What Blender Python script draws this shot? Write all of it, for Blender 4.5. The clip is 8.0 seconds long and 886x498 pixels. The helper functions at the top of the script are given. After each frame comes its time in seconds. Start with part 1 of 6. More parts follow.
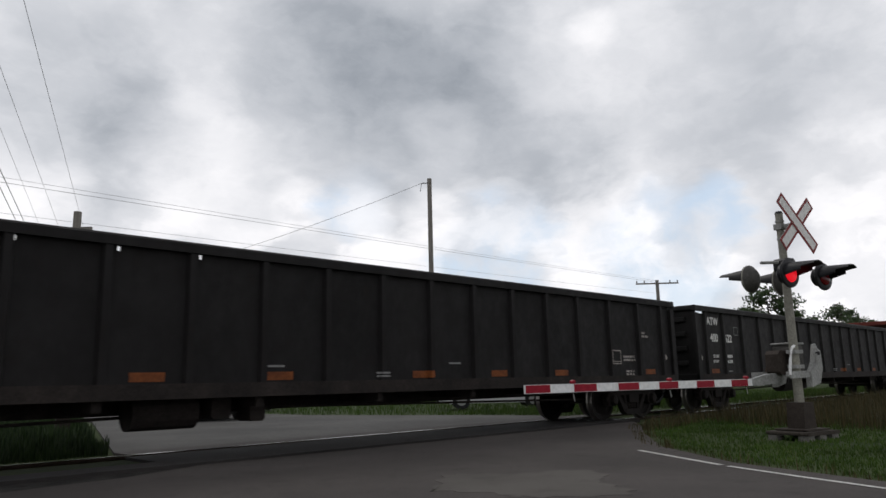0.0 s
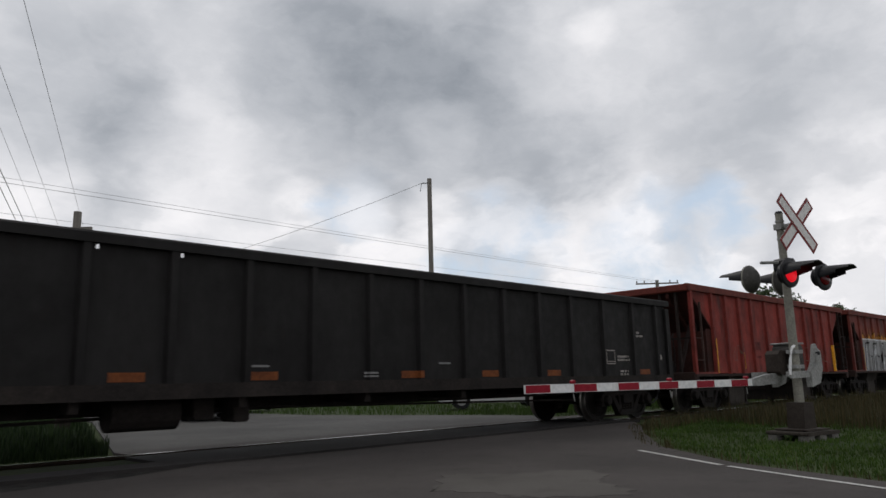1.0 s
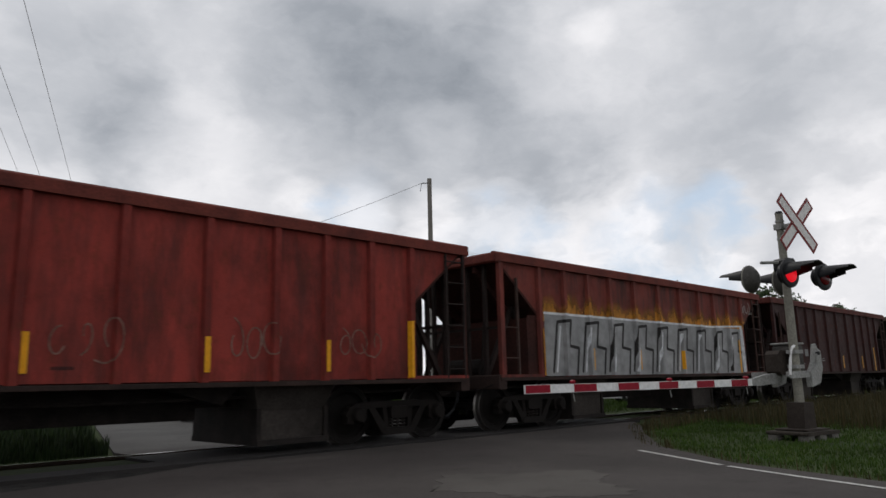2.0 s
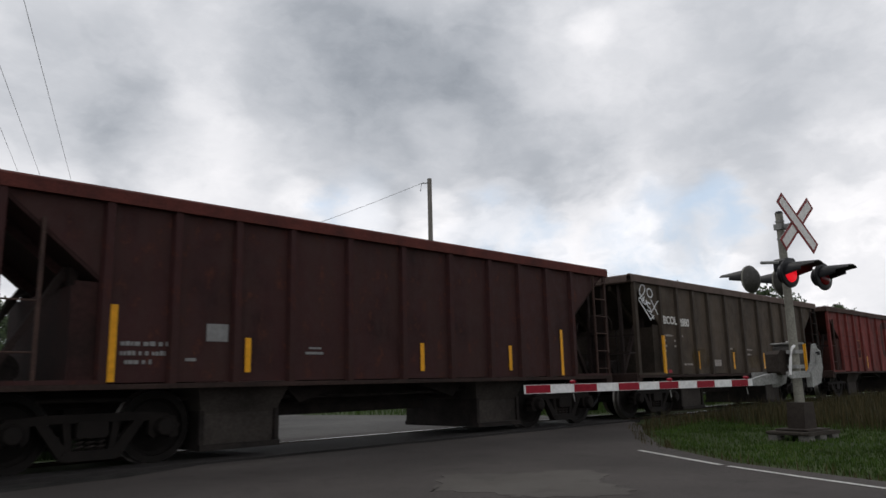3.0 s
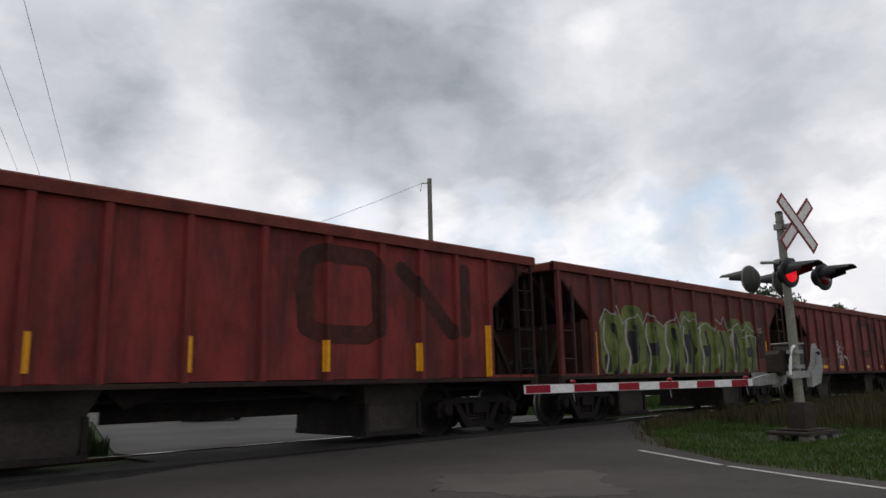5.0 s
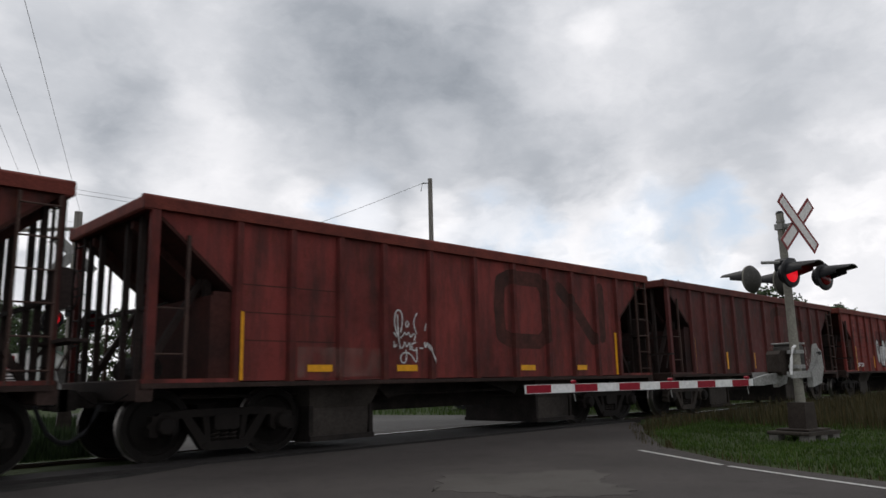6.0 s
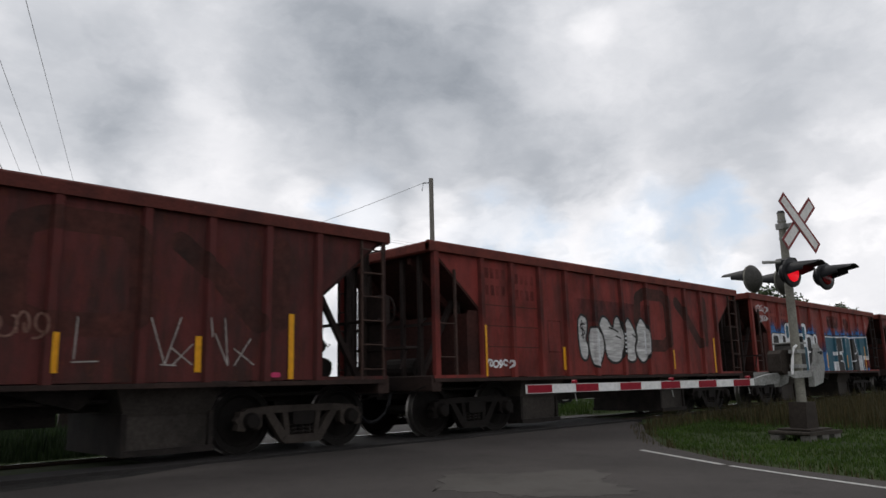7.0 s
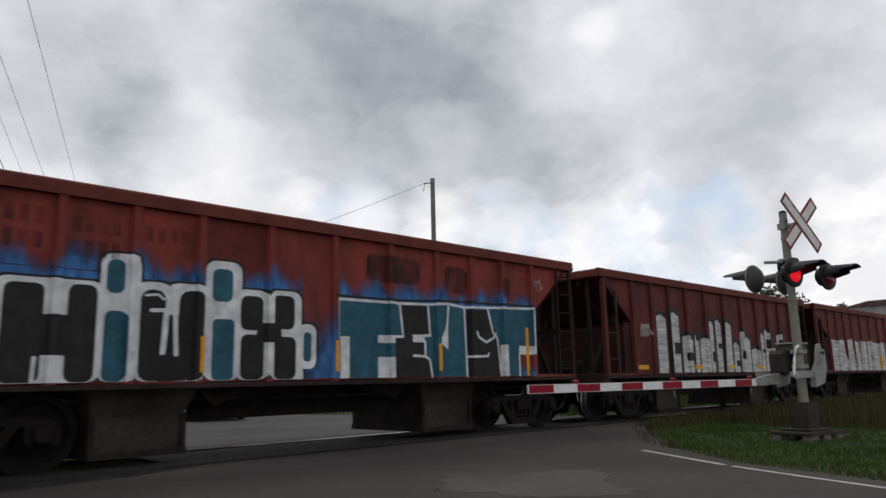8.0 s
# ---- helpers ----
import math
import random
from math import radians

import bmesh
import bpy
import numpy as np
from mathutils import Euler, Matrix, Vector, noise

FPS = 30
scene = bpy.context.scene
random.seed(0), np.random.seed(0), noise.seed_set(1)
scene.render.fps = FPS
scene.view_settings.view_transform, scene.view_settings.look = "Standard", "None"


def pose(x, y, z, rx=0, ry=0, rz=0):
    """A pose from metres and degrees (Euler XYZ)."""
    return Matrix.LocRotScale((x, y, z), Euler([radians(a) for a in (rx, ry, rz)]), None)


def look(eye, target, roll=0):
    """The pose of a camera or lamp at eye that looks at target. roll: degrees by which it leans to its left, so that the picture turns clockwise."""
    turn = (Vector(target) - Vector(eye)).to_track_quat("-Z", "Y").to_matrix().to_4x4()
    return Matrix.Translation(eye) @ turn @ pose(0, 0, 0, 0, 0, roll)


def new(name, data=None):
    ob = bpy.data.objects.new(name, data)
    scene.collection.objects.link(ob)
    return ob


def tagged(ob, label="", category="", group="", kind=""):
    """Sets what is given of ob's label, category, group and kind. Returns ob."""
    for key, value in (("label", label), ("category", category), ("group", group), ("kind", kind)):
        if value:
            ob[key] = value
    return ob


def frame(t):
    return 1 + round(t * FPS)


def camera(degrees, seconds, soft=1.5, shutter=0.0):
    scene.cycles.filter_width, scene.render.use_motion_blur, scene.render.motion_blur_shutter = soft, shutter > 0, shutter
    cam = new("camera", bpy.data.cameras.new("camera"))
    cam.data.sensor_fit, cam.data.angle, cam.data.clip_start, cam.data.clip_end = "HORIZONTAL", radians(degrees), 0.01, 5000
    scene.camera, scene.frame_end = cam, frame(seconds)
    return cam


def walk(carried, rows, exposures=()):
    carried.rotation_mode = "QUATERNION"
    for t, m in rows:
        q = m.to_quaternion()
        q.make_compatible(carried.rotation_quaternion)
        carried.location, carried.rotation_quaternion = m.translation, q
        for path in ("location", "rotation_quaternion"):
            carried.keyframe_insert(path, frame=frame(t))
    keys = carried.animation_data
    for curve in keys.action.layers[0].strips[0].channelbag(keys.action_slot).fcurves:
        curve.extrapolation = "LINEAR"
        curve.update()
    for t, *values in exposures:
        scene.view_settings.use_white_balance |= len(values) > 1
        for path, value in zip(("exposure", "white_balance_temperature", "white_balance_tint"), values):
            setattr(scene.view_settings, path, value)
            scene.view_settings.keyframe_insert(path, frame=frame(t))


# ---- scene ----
cam = camera(63.2, 8.0, soft=1.5, shutter=0.05)


def view(yaw, pitch=10.53):
    """The standing camera's pose, turned by a hair."""
    a, b = radians(yaw), radians(pitch)
    eye = (0, 0, 0.969)
    to = (math.cos(a) * math.cos(b), math.sin(a) * math.cos(b), 0.969 + math.sin(b))
    return look(eye, to, -1.32)


walk(cam, [(0, view(45.35)), (1.7, view(45.35)), (3.2, view(45.36)), (4.6, view(45.36)), (6.0, view(45.41)),
           (6.5, view(45.48, 10.51)), (7.0, view(45.49, 10.51)), (7.5, view(45.53, 10.51)), (8.0, view(45.61, 10.53))],
     exposures=[(0, 0.08), (0.5, -0.02), (1.0, -0.08), (1.5, -0.09), (3.0, 0.04), (8.0, 0.05)])

# ---- light ----
SUN_EL, SUN_AZ = 50, 70          # degrees; azimuth from +X, the sun stands behind the train, veiled by cloud


def build_world():
    w = bpy.data.worlds.new("sky")
    scene.world = w
    w.use_nodes = True
    nt = w.node_tree
    nt.nodes.clear()
    N, Lk = nt.nodes.new, nt.links.new
    out, bg = N("ShaderNodeOutputWorld"), N("ShaderNodeBackground")
    Lk(bg.outputs[0], out.inputs[0])
    sky = N("ShaderNodeTexSky")
    sky.sky_type, sky.sun_disc = "NISHITA", False
    sky.sun_elevation, sky.sun_rotation = radians(SUN_EL), radians(90 - SUN_AZ)
    tc = N("ShaderNodeTexCoord")

    def noise_tex(vec, scale, detail=6, rough=0.55):
        n = N("ShaderNodeTexNoise")
        n.inputs["Scale"].default_value, n.inputs["Detail"].default_value, n.inputs["Roughness"].default_value = scale, detail, rough
        Lk(vec, n.inputs["Vector"])
        return n

    def vmath(op, a, b):
        n = N("ShaderNodeVectorMath")
        n.operation = op
        for i, s in enumerate((a, b)):
            if isinstance(s, (tuple, list)):
                n.inputs[i].default_value = s
            else:
                Lk(s, n.inputs[i])
        return n

    def math_(op, a, b, clamp=False):
        n = N("ShaderNodeMath")
        n.operation, n.use_clamp = op, clamp
        for i, s in enumerate((a, b)):
            if isinstance(s, (int, float)):
                n.inputs[i].default_value = s
            else:
                Lk(s, n.inputs[i])
        return n.outputs[0]

    def spread(v, lo, hi, a, b):
        n = N("ShaderNodeMapRange")
        n.interpolation_type = "SMOOTHSTEP"
        for i, s in zip(range(1, 5), (lo, hi, a, b)):
            n.inputs[i].default_value = s
        Lk(v, n.inputs[0])
        return n.outputs[0]

    d = tc.outputs["Generated"]
    flat = vmath("MULTIPLY", d, (1, 1, 2.2))
    warp = noise_tex(flat.outputs[0], 3.4, 8, 0.58)
    off = vmath("SUBTRACT", warp.outputs["Color"], (0.5, 0.5, 0.5))
    off2 = vmath("MULTIPLY", off.outputs[0], (0.12, 0.12, 0.10))
    dw = vmath("NORMALIZE", vmath("ADD", d, off2.outputs[0]).outputs[0], (0, 0, 0))
    big = noise_tex(flat.outputs[0], 2.2, 8, 0.58)
    fine = noise_tex(vmath("ADD", d, vmath("MULTIPLY", off.outputs[0], (0.10, 0.10, 0.08)).outputs[0]).outputs[0], 5.0, 9, 0.55)
    # thickness of the cloud: the whole sky's pattern, with the larger banks of this sky
    tone = math_("ADD", spread(big.outputs["Fac"], 0.3, 0.7, -0.02, 0.02), spread(fine.outputs["Fac"], 0.40, 0.60, -0.035, 0.035))
    sep = N("ShaderNodeSeparateXYZ")
    Lk(dw.outputs[0], sep.inputs[0])
    tone = math_("ADD", tone, 0.685)
    tone = math_("ADD", tone, spread(sep.outputs["Z"], 0.10, 0.36, 0.17, 0.0))  # thinner cloud towards the horizon
    dark_banks = [  # direction, reach in degrees, how much darker
        ((0.590, 0.691, 0.418), 8, -0.13), ((0.526, 0.718, 0.455), 5, -0.07), ((0.631, 0.680, 0.373), 4.5, -0.09), ((0.678, 0.607, 0.416), 4, -0.08), ((0.259, 0.904, 0.339), 5, -0.16),
        ((0.334, 0.884, 0.326), 3, -0.06), ((0.541, 0.789, 0.289), 3, -0.05), ((0.782, 0.552, 0.289), 3.5, -0.13), ((0.754, 0.599, 0.271), 2.5, -0.06), ((0.843, 0.379, 0.380), 4.5, -0.04),
        ((0.917, 0.217, 0.334), 4, -0.03), ((0.902, 0.282, 0.328), 4, -0.03)]
    bright_banks = [
        ((0.436, 0.805, 0.402), 4, 0.04), ((0.395, 0.870, 0.295), 3.5, 0.15), ((0.666, 0.668, 0.334), 1.8, 0.09), ((0.758, 0.470, 0.452), 1.3, 0.13), ((0.733, 0.496, 0.465), 2, 0.03),
        ((0.937, 0.252, 0.242), 3, 0.05), ((0.538, 0.810, 0.236), 1.6, 0.16), ((0.605, 0.759, 0.238), 1.8, 0.20), ((0.676, 0.698, 0.237), 1.6, 0.18), ((0.851, 0.478, 0.219), 1.8, 0.12),
        ((0.904, 0.380, 0.197), 1.8, 0.12), ((0.958, 0.260, 0.121), 3, 0.20), ((0.235, 0.934, 0.270), 3, 0.16), ((0.53, 0.80, 0.29), 4, 0.06)]
    banks = dark_banks + bright_banks
    for way, reach, amount in banks:
        dot = vmath("DOT_PRODUCT", dw.outputs[0], Vector(way).normalized()[:])
        tone = math_("ADD", tone, spread(dot.outputs["Value"], math.cos(radians(reach * 1.8)), math.cos(radians(reach * 0.35)), 0.0, amount))
    # heaped cloud low in the sky, with firm bright edges
    heap = noise_tex(vmath("MULTIPLY", dw.outputs[0], (1, 1, 1.7)).outputs[0], 7.5, 7, 0.5)
    low = spread(sep.outputs["Z"], 0.16, 0.36, 1.0, 0.0)
    tone = math_("ADD", tone, math_("MULTIPLY", low, spread(heap.outputs["Fac"], 0.44, 0.58, -0.12, 0.10)))
    high = noise_tex(vmath("MULTIPLY", dw.outputs[0], (1, 1, 1.4)).outputs[0], 4.2, 7, 0.52)
    tone = math_("ADD", tone, spread(high.outputs["Fac"], 0.44, 0.58, -0.035, 0.035))
    # torn edges and small puffs
    puffs = noise_tex(vmath("ADD", vmath("MULTIPLY", d, (1, 1, 1.8)).outputs[0], vmath("MULTIPLY", off.outputs[0], (0.12, 0.12, 0.12)).outputs[0]).outputs[0], 13.0, 10, 0.62)
    tone = math_("ADD", tone, spread(puffs.outputs["Fac"], 0.36, 0.66, -0.03, 0.03))
    # thick cloud is bluer than thin
    grey = N("ShaderNodeCombineColor")
    for i, (k, gain) in enumerate(((1.09, 1.015), (1.0, 1.0), (0.91, 1.02))):
        Lk(math_("MULTIPLY", math_("POWER", math_("MAXIMUM", tone, 0.1), k), gain), grey.inputs[i])
    # gaps of blue low over the horizon
    gap = None
    dg = vmath("NORMALIZE", vmath("ADD", d, vmath("MULTIPLY", off.outputs[0], (0.30, 0.30, 0.10)).outputs[0]).outputs[0], (0, 0, 0))
    for way, reach in (((0.600, 0.762, 0.245), 4), ((0.893, 0.400, 0.208), 3.5), ((0.753, 0.633, 0.181), 6), ((0.868, 0.468, 0.165), 6)):
        dot = vmath("DOT_PRODUCT", dg.outputs[0], Vector(way).normalized()[:])
        g = spread(dot.outputs["Value"], math.cos(radians(reach)), math.cos(radians(reach * 0.2)), 0.0, 0.75)
        gap = g if gap is None else math_("MAXIMUM", gap, g)
    gap = math_("MULTIPLY", gap, spread(fine.outputs["Fac"], 0.45, 0.58, 1.0, 0.2))
    blue = N("ShaderNodeMix")
    blue.data_type = "RGBA"
    blue.inputs["Factor"].default_value = 1.0
    blue.blend_type = "MULTIPLY"
    Lk(sky.outputs[0], blue.inputs["A"])
    blue.inputs["B"].default_value = (0.13, 0.118, 0.105, 1)
    clear = N("ShaderNodeMix")
    clear.data_type = "RGBA"
    clear.inputs["Factor"].default_value = 0.75
    Lk(blue.outputs["Result"], clear.inputs["A"])
    clear.inputs["B"].default_value = (0.54, 0.69, 0.88, 1)
    mix = N("ShaderNodeMix")
    mix.data_type = "RGBA"
    Lk(gap, mix.inputs["Factor"])
    Lk(grey.outputs[0], mix.inputs["A"])
    Lk(clear.outputs["Result"], mix.inputs["B"])
    Lk(mix.outputs["Result"], bg.inputs["Color"])
    bg.inputs["Strength"].default_value = 1.0


build_world()
sun = new("sun", bpy.data.lights.new("sun", "SUN"))
sun.data.energy, sun.data.angle, sun.data.color = 0.5, radians(25), (1.0, 0.95, 0.88)
sun.matrix_world = look((0, 0, 60), (-60 * math.cos(radians(SUN_AZ)) / math.tan(radians(SUN_EL)), -60 * math.sin(radians(SUN_AZ)) / math.tan(radians(SUN_EL)), 0))

# ---- materials ----


def material(name, rough=0.7, metal=0.0):
    m = bpy.data.materials.new(name)
    m.use_nodes = True
    b = m.node_tree.nodes["Principled BSDF"]
    b.inputs["Roughness"].default_value, b.inputs["Metallic"].default_value = rough, metal
    b.inputs["Specular IOR Level"].default_value = 0.18
    return m, m.node_tree, b


def add_noise(nt, scale, detail=5, rough=0.6, stretch=(1, 1, 1), shift=(0, 0, 0)):
    tc, mp, n = nt.nodes.new("ShaderNodeTexCoord"), nt.nodes.new("ShaderNodeMapping"), nt.nodes.new("ShaderNodeTexNoise")
    mp.inputs["Scale"].default_value, mp.inputs["Location"].default_value = stretch, shift
    n.inputs["Scale"].default_value, n.inputs["Detail"].default_value, n.inputs["Roughness"].default_value = scale, detail, rough
    nt.links.new(tc.outputs["Object"], mp.inputs["Vector"])
    nt.links.new(mp.outputs["Vector"], n.inputs["Vector"])
    return n.outputs["Fac"]


def ramp(nt, fac, stops):
    r = nt.nodes.new("ShaderNodeValToRGB")
    while len(r.color_ramp.elements) < len(stops):
        r.color_ramp.elements.new(0.5)
    for e, (at, col) in zip(r.color_ramp.elements, stops):
        e.position, e.color = at, (*col, 1) if len(col) == 3 else col
    nt.links.new(fac, r.inputs["Fac"])
    return r.outputs["Color"]


def blend(nt, fac, a, b, how="MIX"):
    m = nt.nodes.new("ShaderNodeMix")
    m.data_type, m.blend_type = "RGBA", how
    for s, k in ((fac, "Factor"), (a, "A"), (b, "B")):
        if isinstance(s, (int, float)):
            m.inputs[k].default_value = s
        elif isinstance(s, tuple):
            m.inputs[k].default_value = (*s, 1)
        else:
            nt.links.new(s, m.inputs[k])
    return m.outputs["Result"]


def bump(nt, b, height, strength, distance):
    n = nt.nodes.new("ShaderNodeBump")
    n.inputs["Strength"].default_value, n.inputs["Distance"].default_value = strength, distance
    nt.links.new(height, n.inputs["Height"])
    nt.links.new(n.outputs["Normal"], b.inputs["Normal"])


def mottled(name, dark, light, scale=4.0, fine=40.0, rough=0.75, metal=0.0, bumps=0.2, stretch=(1, 1, 1), depth=0.01):
    """A plain weathered surface: two colours mixed by a coarse and a fine grain."""
    m, nt, b = material(name, rough, metal)
    n1, n2 = add_noise(nt, scale, stretch=stretch), add_noise(nt, fine, 3, stretch=stretch)
    c1 = ramp(nt, n1, [(0.3, dark), (0.7, light)])
    c2 = ramp(nt, n2, [(0.25, (0.6, 0.6, 0.6)), (0.75, (1.15, 1.15, 1.15))])
    nt.links.new(blend(nt, 1.0, c1, c2, "MULTIPLY"), b.inputs["Base Color"])
    if bumps:
        bump(nt, b, n2, bumps, depth)
    return m


def car_paint(name, base, dirt, seed, wear=0.5, rust=(0.11, 0.036, 0.02)):
    """Old freight car paint: fading, rust runs, grime towards no side in particular."""
    m, nt, b = material(name, 0.72)
    sh = (seed * 7.3, seed * 3.1, seed * 1.7)
    fade = add_noise(nt, 0.55, 6, 0.65, (1, 1, 1), sh)
    runs = add_noise(nt, 1.5, 6, 0.72, (1.5, 1.5, 0.3), sh)
    spots = add_noise(nt, 5, 7, 0.72, (1, 1, 0.7), sh)
    grain = add_noise(nt, 60, 3)
    light = tuple(min(1, c * 1.22) for c in base)
    c = ramp(nt, fade, [(0.34, tuple(x * 0.46 for x in base)), (0.5, base), (0.68, light)])
    c = blend(nt, ramp(nt, runs, [(0.42, (0, 0, 0)), (0.64, (wear * 1.5,) * 3)]), c, dirt)
    c = blend(nt, ramp(nt, spots, [(0.56, (0, 0, 0)), (0.74, (0.8, 0.8, 0.8))]), c, rust)
    c = blend(nt, 1.0, c, ramp(nt, grain, [(0.2, (0.8, 0.8, 0.8)), (0.8, (1.1, 1.1, 1.1))]), "MULTIPLY")
    nt.links.new(c, b.inputs["Base Color"])
    nt.links.new(ramp(nt, spots, [(0.3, (0.55, 0.55, 0.55)), (0.7, (0.85, 0.85, 0.85))]), b.inputs["Roughness"])
    bump(nt, b, spots, 0.12, 0.01)
    return m


def plain(name, col, rough=0.5, metal=0.0, glow=0.0, var=0.12):
    m, nt, b = material(name, rough, metal)
    n = add_noise(nt, 14, 5)
    c = ramp(nt, n, [(0.3, tuple(x * (1 - 2 * var) for x in col)), (0.65, col)])
    nt.links.new(c, b.inputs["Base Color"])
    if glow:
        b.inputs["Emission Color"].default_value, b.inputs["Emission Strength"].default_value = (*col, 1), glow
    return m


M = {}


def asphalt(name, lo, hi, patch):
    m, nt, b = material(name, 0.85)
    big, mid, fine = add_noise(nt, 0.35, 5, 0.6), add_noise(nt, 2.5, 6, 0.7), add_noise(nt, 120, 2)
    c = ramp(nt, big, [(0.35, lo), (0.62, hi)])
    c = blend(nt, ramp(nt, mid, [(0.52, (0, 0, 0)), (0.7, (0.6, 0.6, 0.6))]), c, patch)
    c = blend(nt, 1.0, c, ramp(nt, fine, [(0.25, (0.55, 0.55, 0.55)), (0.75, (1.4, 1.4, 1.4))]), "MULTIPLY")
    nt.links.new(c, b.inputs["Base Color"])
    bump(nt, b, fine, 0.35, 0.006)
    return m


M["asphalt"] = asphalt("asphalt", (0.044, 0.0385, 0.0355), (0.063, 0.055, 0.051), (0.031, 0.027, 0.025))
M["lot"] = asphalt("pale_asphalt", (0.048, 0.046, 0.044), (0.078, 0.075, 0.071), (0.04, 0.038, 0.035))
M["patch"] = asphalt("worn_asphalt", (0.054, 0.049, 0.044), (0.088, 0.080, 0.072), (0.046, 0.041, 0.037))
# partly oil stain, partly the train's shade put into the colour
M["panel"] = asphalt("stained_shaded_asphalt", (0.016, 0.0145, 0.014), (0.030, 0.027, 0.026), (0.012, 0.011, 0.0105))
M["earth"] = mottled("grassy_earth", (0.024, 0.04, 0.009), (0.042, 0.06, 0.015), 0.8, 25, 0.95, 0, 0.6, depth=0.03)
M["ballast"] = mottled("dark_ballast", (0.016, 0.015, 0.014), (0.04, 0.037, 0.034), 3, 22, 0.95, 0, 0.9, depth=0.05)
M["rail"] = mottled("rusty_rail", (0.022, 0.016, 0.012), (0.045, 0.03, 0.022), 5, 50, 0.7, 0.3)
M["railhead"] = plain("polished_rail_head", (0.5, 0.5, 0.49), 0.14, 1.0)
M["tie"] = mottled("creosoted_wood", (0.03, 0.024, 0.018), (0.06, 0.05, 0.04), 3, 30, 0.9, 0, 0.4, (1, 8, 1))
M["line"] = mottled("worn_road_paint", (0.38, 0.37, 0.35), (0.62, 0.61, 0.58), 6, 60, 0.8)
# wheels and trucks: shade under the cars is put into their near-black colours
M["wheel"] = mottled("shaded_wheel_steel", (0.007, 0.0057, 0.005), (0.0145, 0.012, 0.0105), 5, 40, 0.7, 0.2)
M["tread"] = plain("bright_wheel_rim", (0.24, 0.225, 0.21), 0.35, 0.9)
M["truck"] = mottled("shaded_cast_steel", (0.0075, 0.006, 0.0052), (0.0165, 0.013, 0.0112), 4, 35, 0.8, 0.1)
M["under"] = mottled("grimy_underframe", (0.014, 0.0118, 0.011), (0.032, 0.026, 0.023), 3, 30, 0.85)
M["bay"] = mottled("dusty_hopper_steel", (0.026, 0.022, 0.019), (0.064, 0.055, 0.048), 1.6, 25, 0.85)
M["yellow"] = plain("yellow_reflector", (0.78, 0.36, 0.012), 0.4)
M["orange"] = mottled("faded_orange_reflector", (0.11, 0.034, 0.012), (0.21, 0.062, 0.015), 3, 20, 0.6)
M["white"] = plain("white_stencil", (0.72, 0.71, 0.68), 0.7)
M["greypaint"] = plain("grey_stencil", (0.22, 0.22, 0.215), 0.7)
M["pole"] = mottled("weathered_pole_wood", (0.16, 0.145, 0.13), (0.30, 0.28, 0.255), 3, 30, 0.9, 0, 0.4, (6, 6, 0.4))
M["wire"] = plain("grey_cable", (0.48, 0.48, 0.485), 0.6)
M["concrete"] = mottled("concrete", (0.11, 0.105, 0.095), (0.2, 0.19, 0.175), 3, 40, 0.9)
M["mast"] = mottled("aluminium_mast", (0.20, 0.19, 0.16), (0.31, 0.30, 0.255), 3, 40, 0.6, 0.0, 0.05)
M["grey"] = mottled("grey_enamel", (0.055, 0.052, 0.048), (0.105, 0.10, 0.092), 4, 40, 0.55)
M["pale"] = mottled("galvanised_plate", (0.24, 0.24, 0.23), (0.36, 0.36, 0.345), 4, 30, 0.6, 0.0)
M["black"] = plain("black_enamel", (0.018, 0.018, 0.02), 0.45)
M["red"] = plain("red_sheeting", (0.27, 0.006, 0.02), 0.35)
M["armwhite"] = plain("white_sheeting", (0.78, 0.78, 0.77), 0.4)
M["signred"] = plain("dark_red_border", (0.22, 0.03, 0.03), 0.5)
M["signwhite"] = plain("white_sign_face", (0.74, 0.72, 0.70), 0.5)
M["lens_off"] = plain("unlit_red_lens", (0.16, 0.006, 0.01), 0.15)
M["lens_on"] = plain("lit_red_lens", (0.85, 0.008, 0.02), 0.3, 0, 0.65)
M["rustgrey"] = mottled("rust_stained_steel", (0.030, 0.024, 0.020), (0.062, 0.050, 0.042), 4, 40, 0.8)
M["plank"] = mottled("weathered_platform_plank", (0.035, 0.029, 0.024), (0.075, 0.064, 0.054), 4, 30, 0.9, 0, 0.3, (1, 6, 1))
M["bark"] = mottled("bark", (0.03, 0.025, 0.02), (0.07, 0.06, 0.045), 4, 30, 0.95)


def leaf_material(name, a, b_, c_):
    m, nt, b = material(name, 0.7)
    g = nt.nodes.new("ShaderNodeNewGeometry")
    c = ramp(nt, g.outputs["Random Per Island"], [(0.0, a), (0.55, b_), (1.0, c_)])
    nt.links.new(blend(nt, 1.0, c, ramp(nt, add_noise(nt, 0.9), [(0.3, (0.6, 0.6, 0.6)), (0.7, (1.2, 1.2, 1.2))]), "MULTIPLY"), b.inputs["Base Color"])
    return m


M["grass"] = leaf_material("grass_blades", (0.028, 0.06, 0.008), (0.044, 0.09, 0.011), (0.075, 0.105, 0.024))
M["weeds"] = leaf_material("dry_weeds", (0.028, 0.032, 0.010), (0.056, 0.045, 0.018), (0.088, 0.067, 0.030))
M["bush"] = leaf_material("bush_leaves", (0.010, 0.022, 0.006), (0.02, 0.042, 0.010), (0.034, 0.058, 0.015))
M["leaf"] = leaf_material("tree_leaves", (0.018, 0.035, 0.012), (0.035, 0.06, 0.018), (0.055, 0.085, 0.03))

# ---- mesh helpers ----


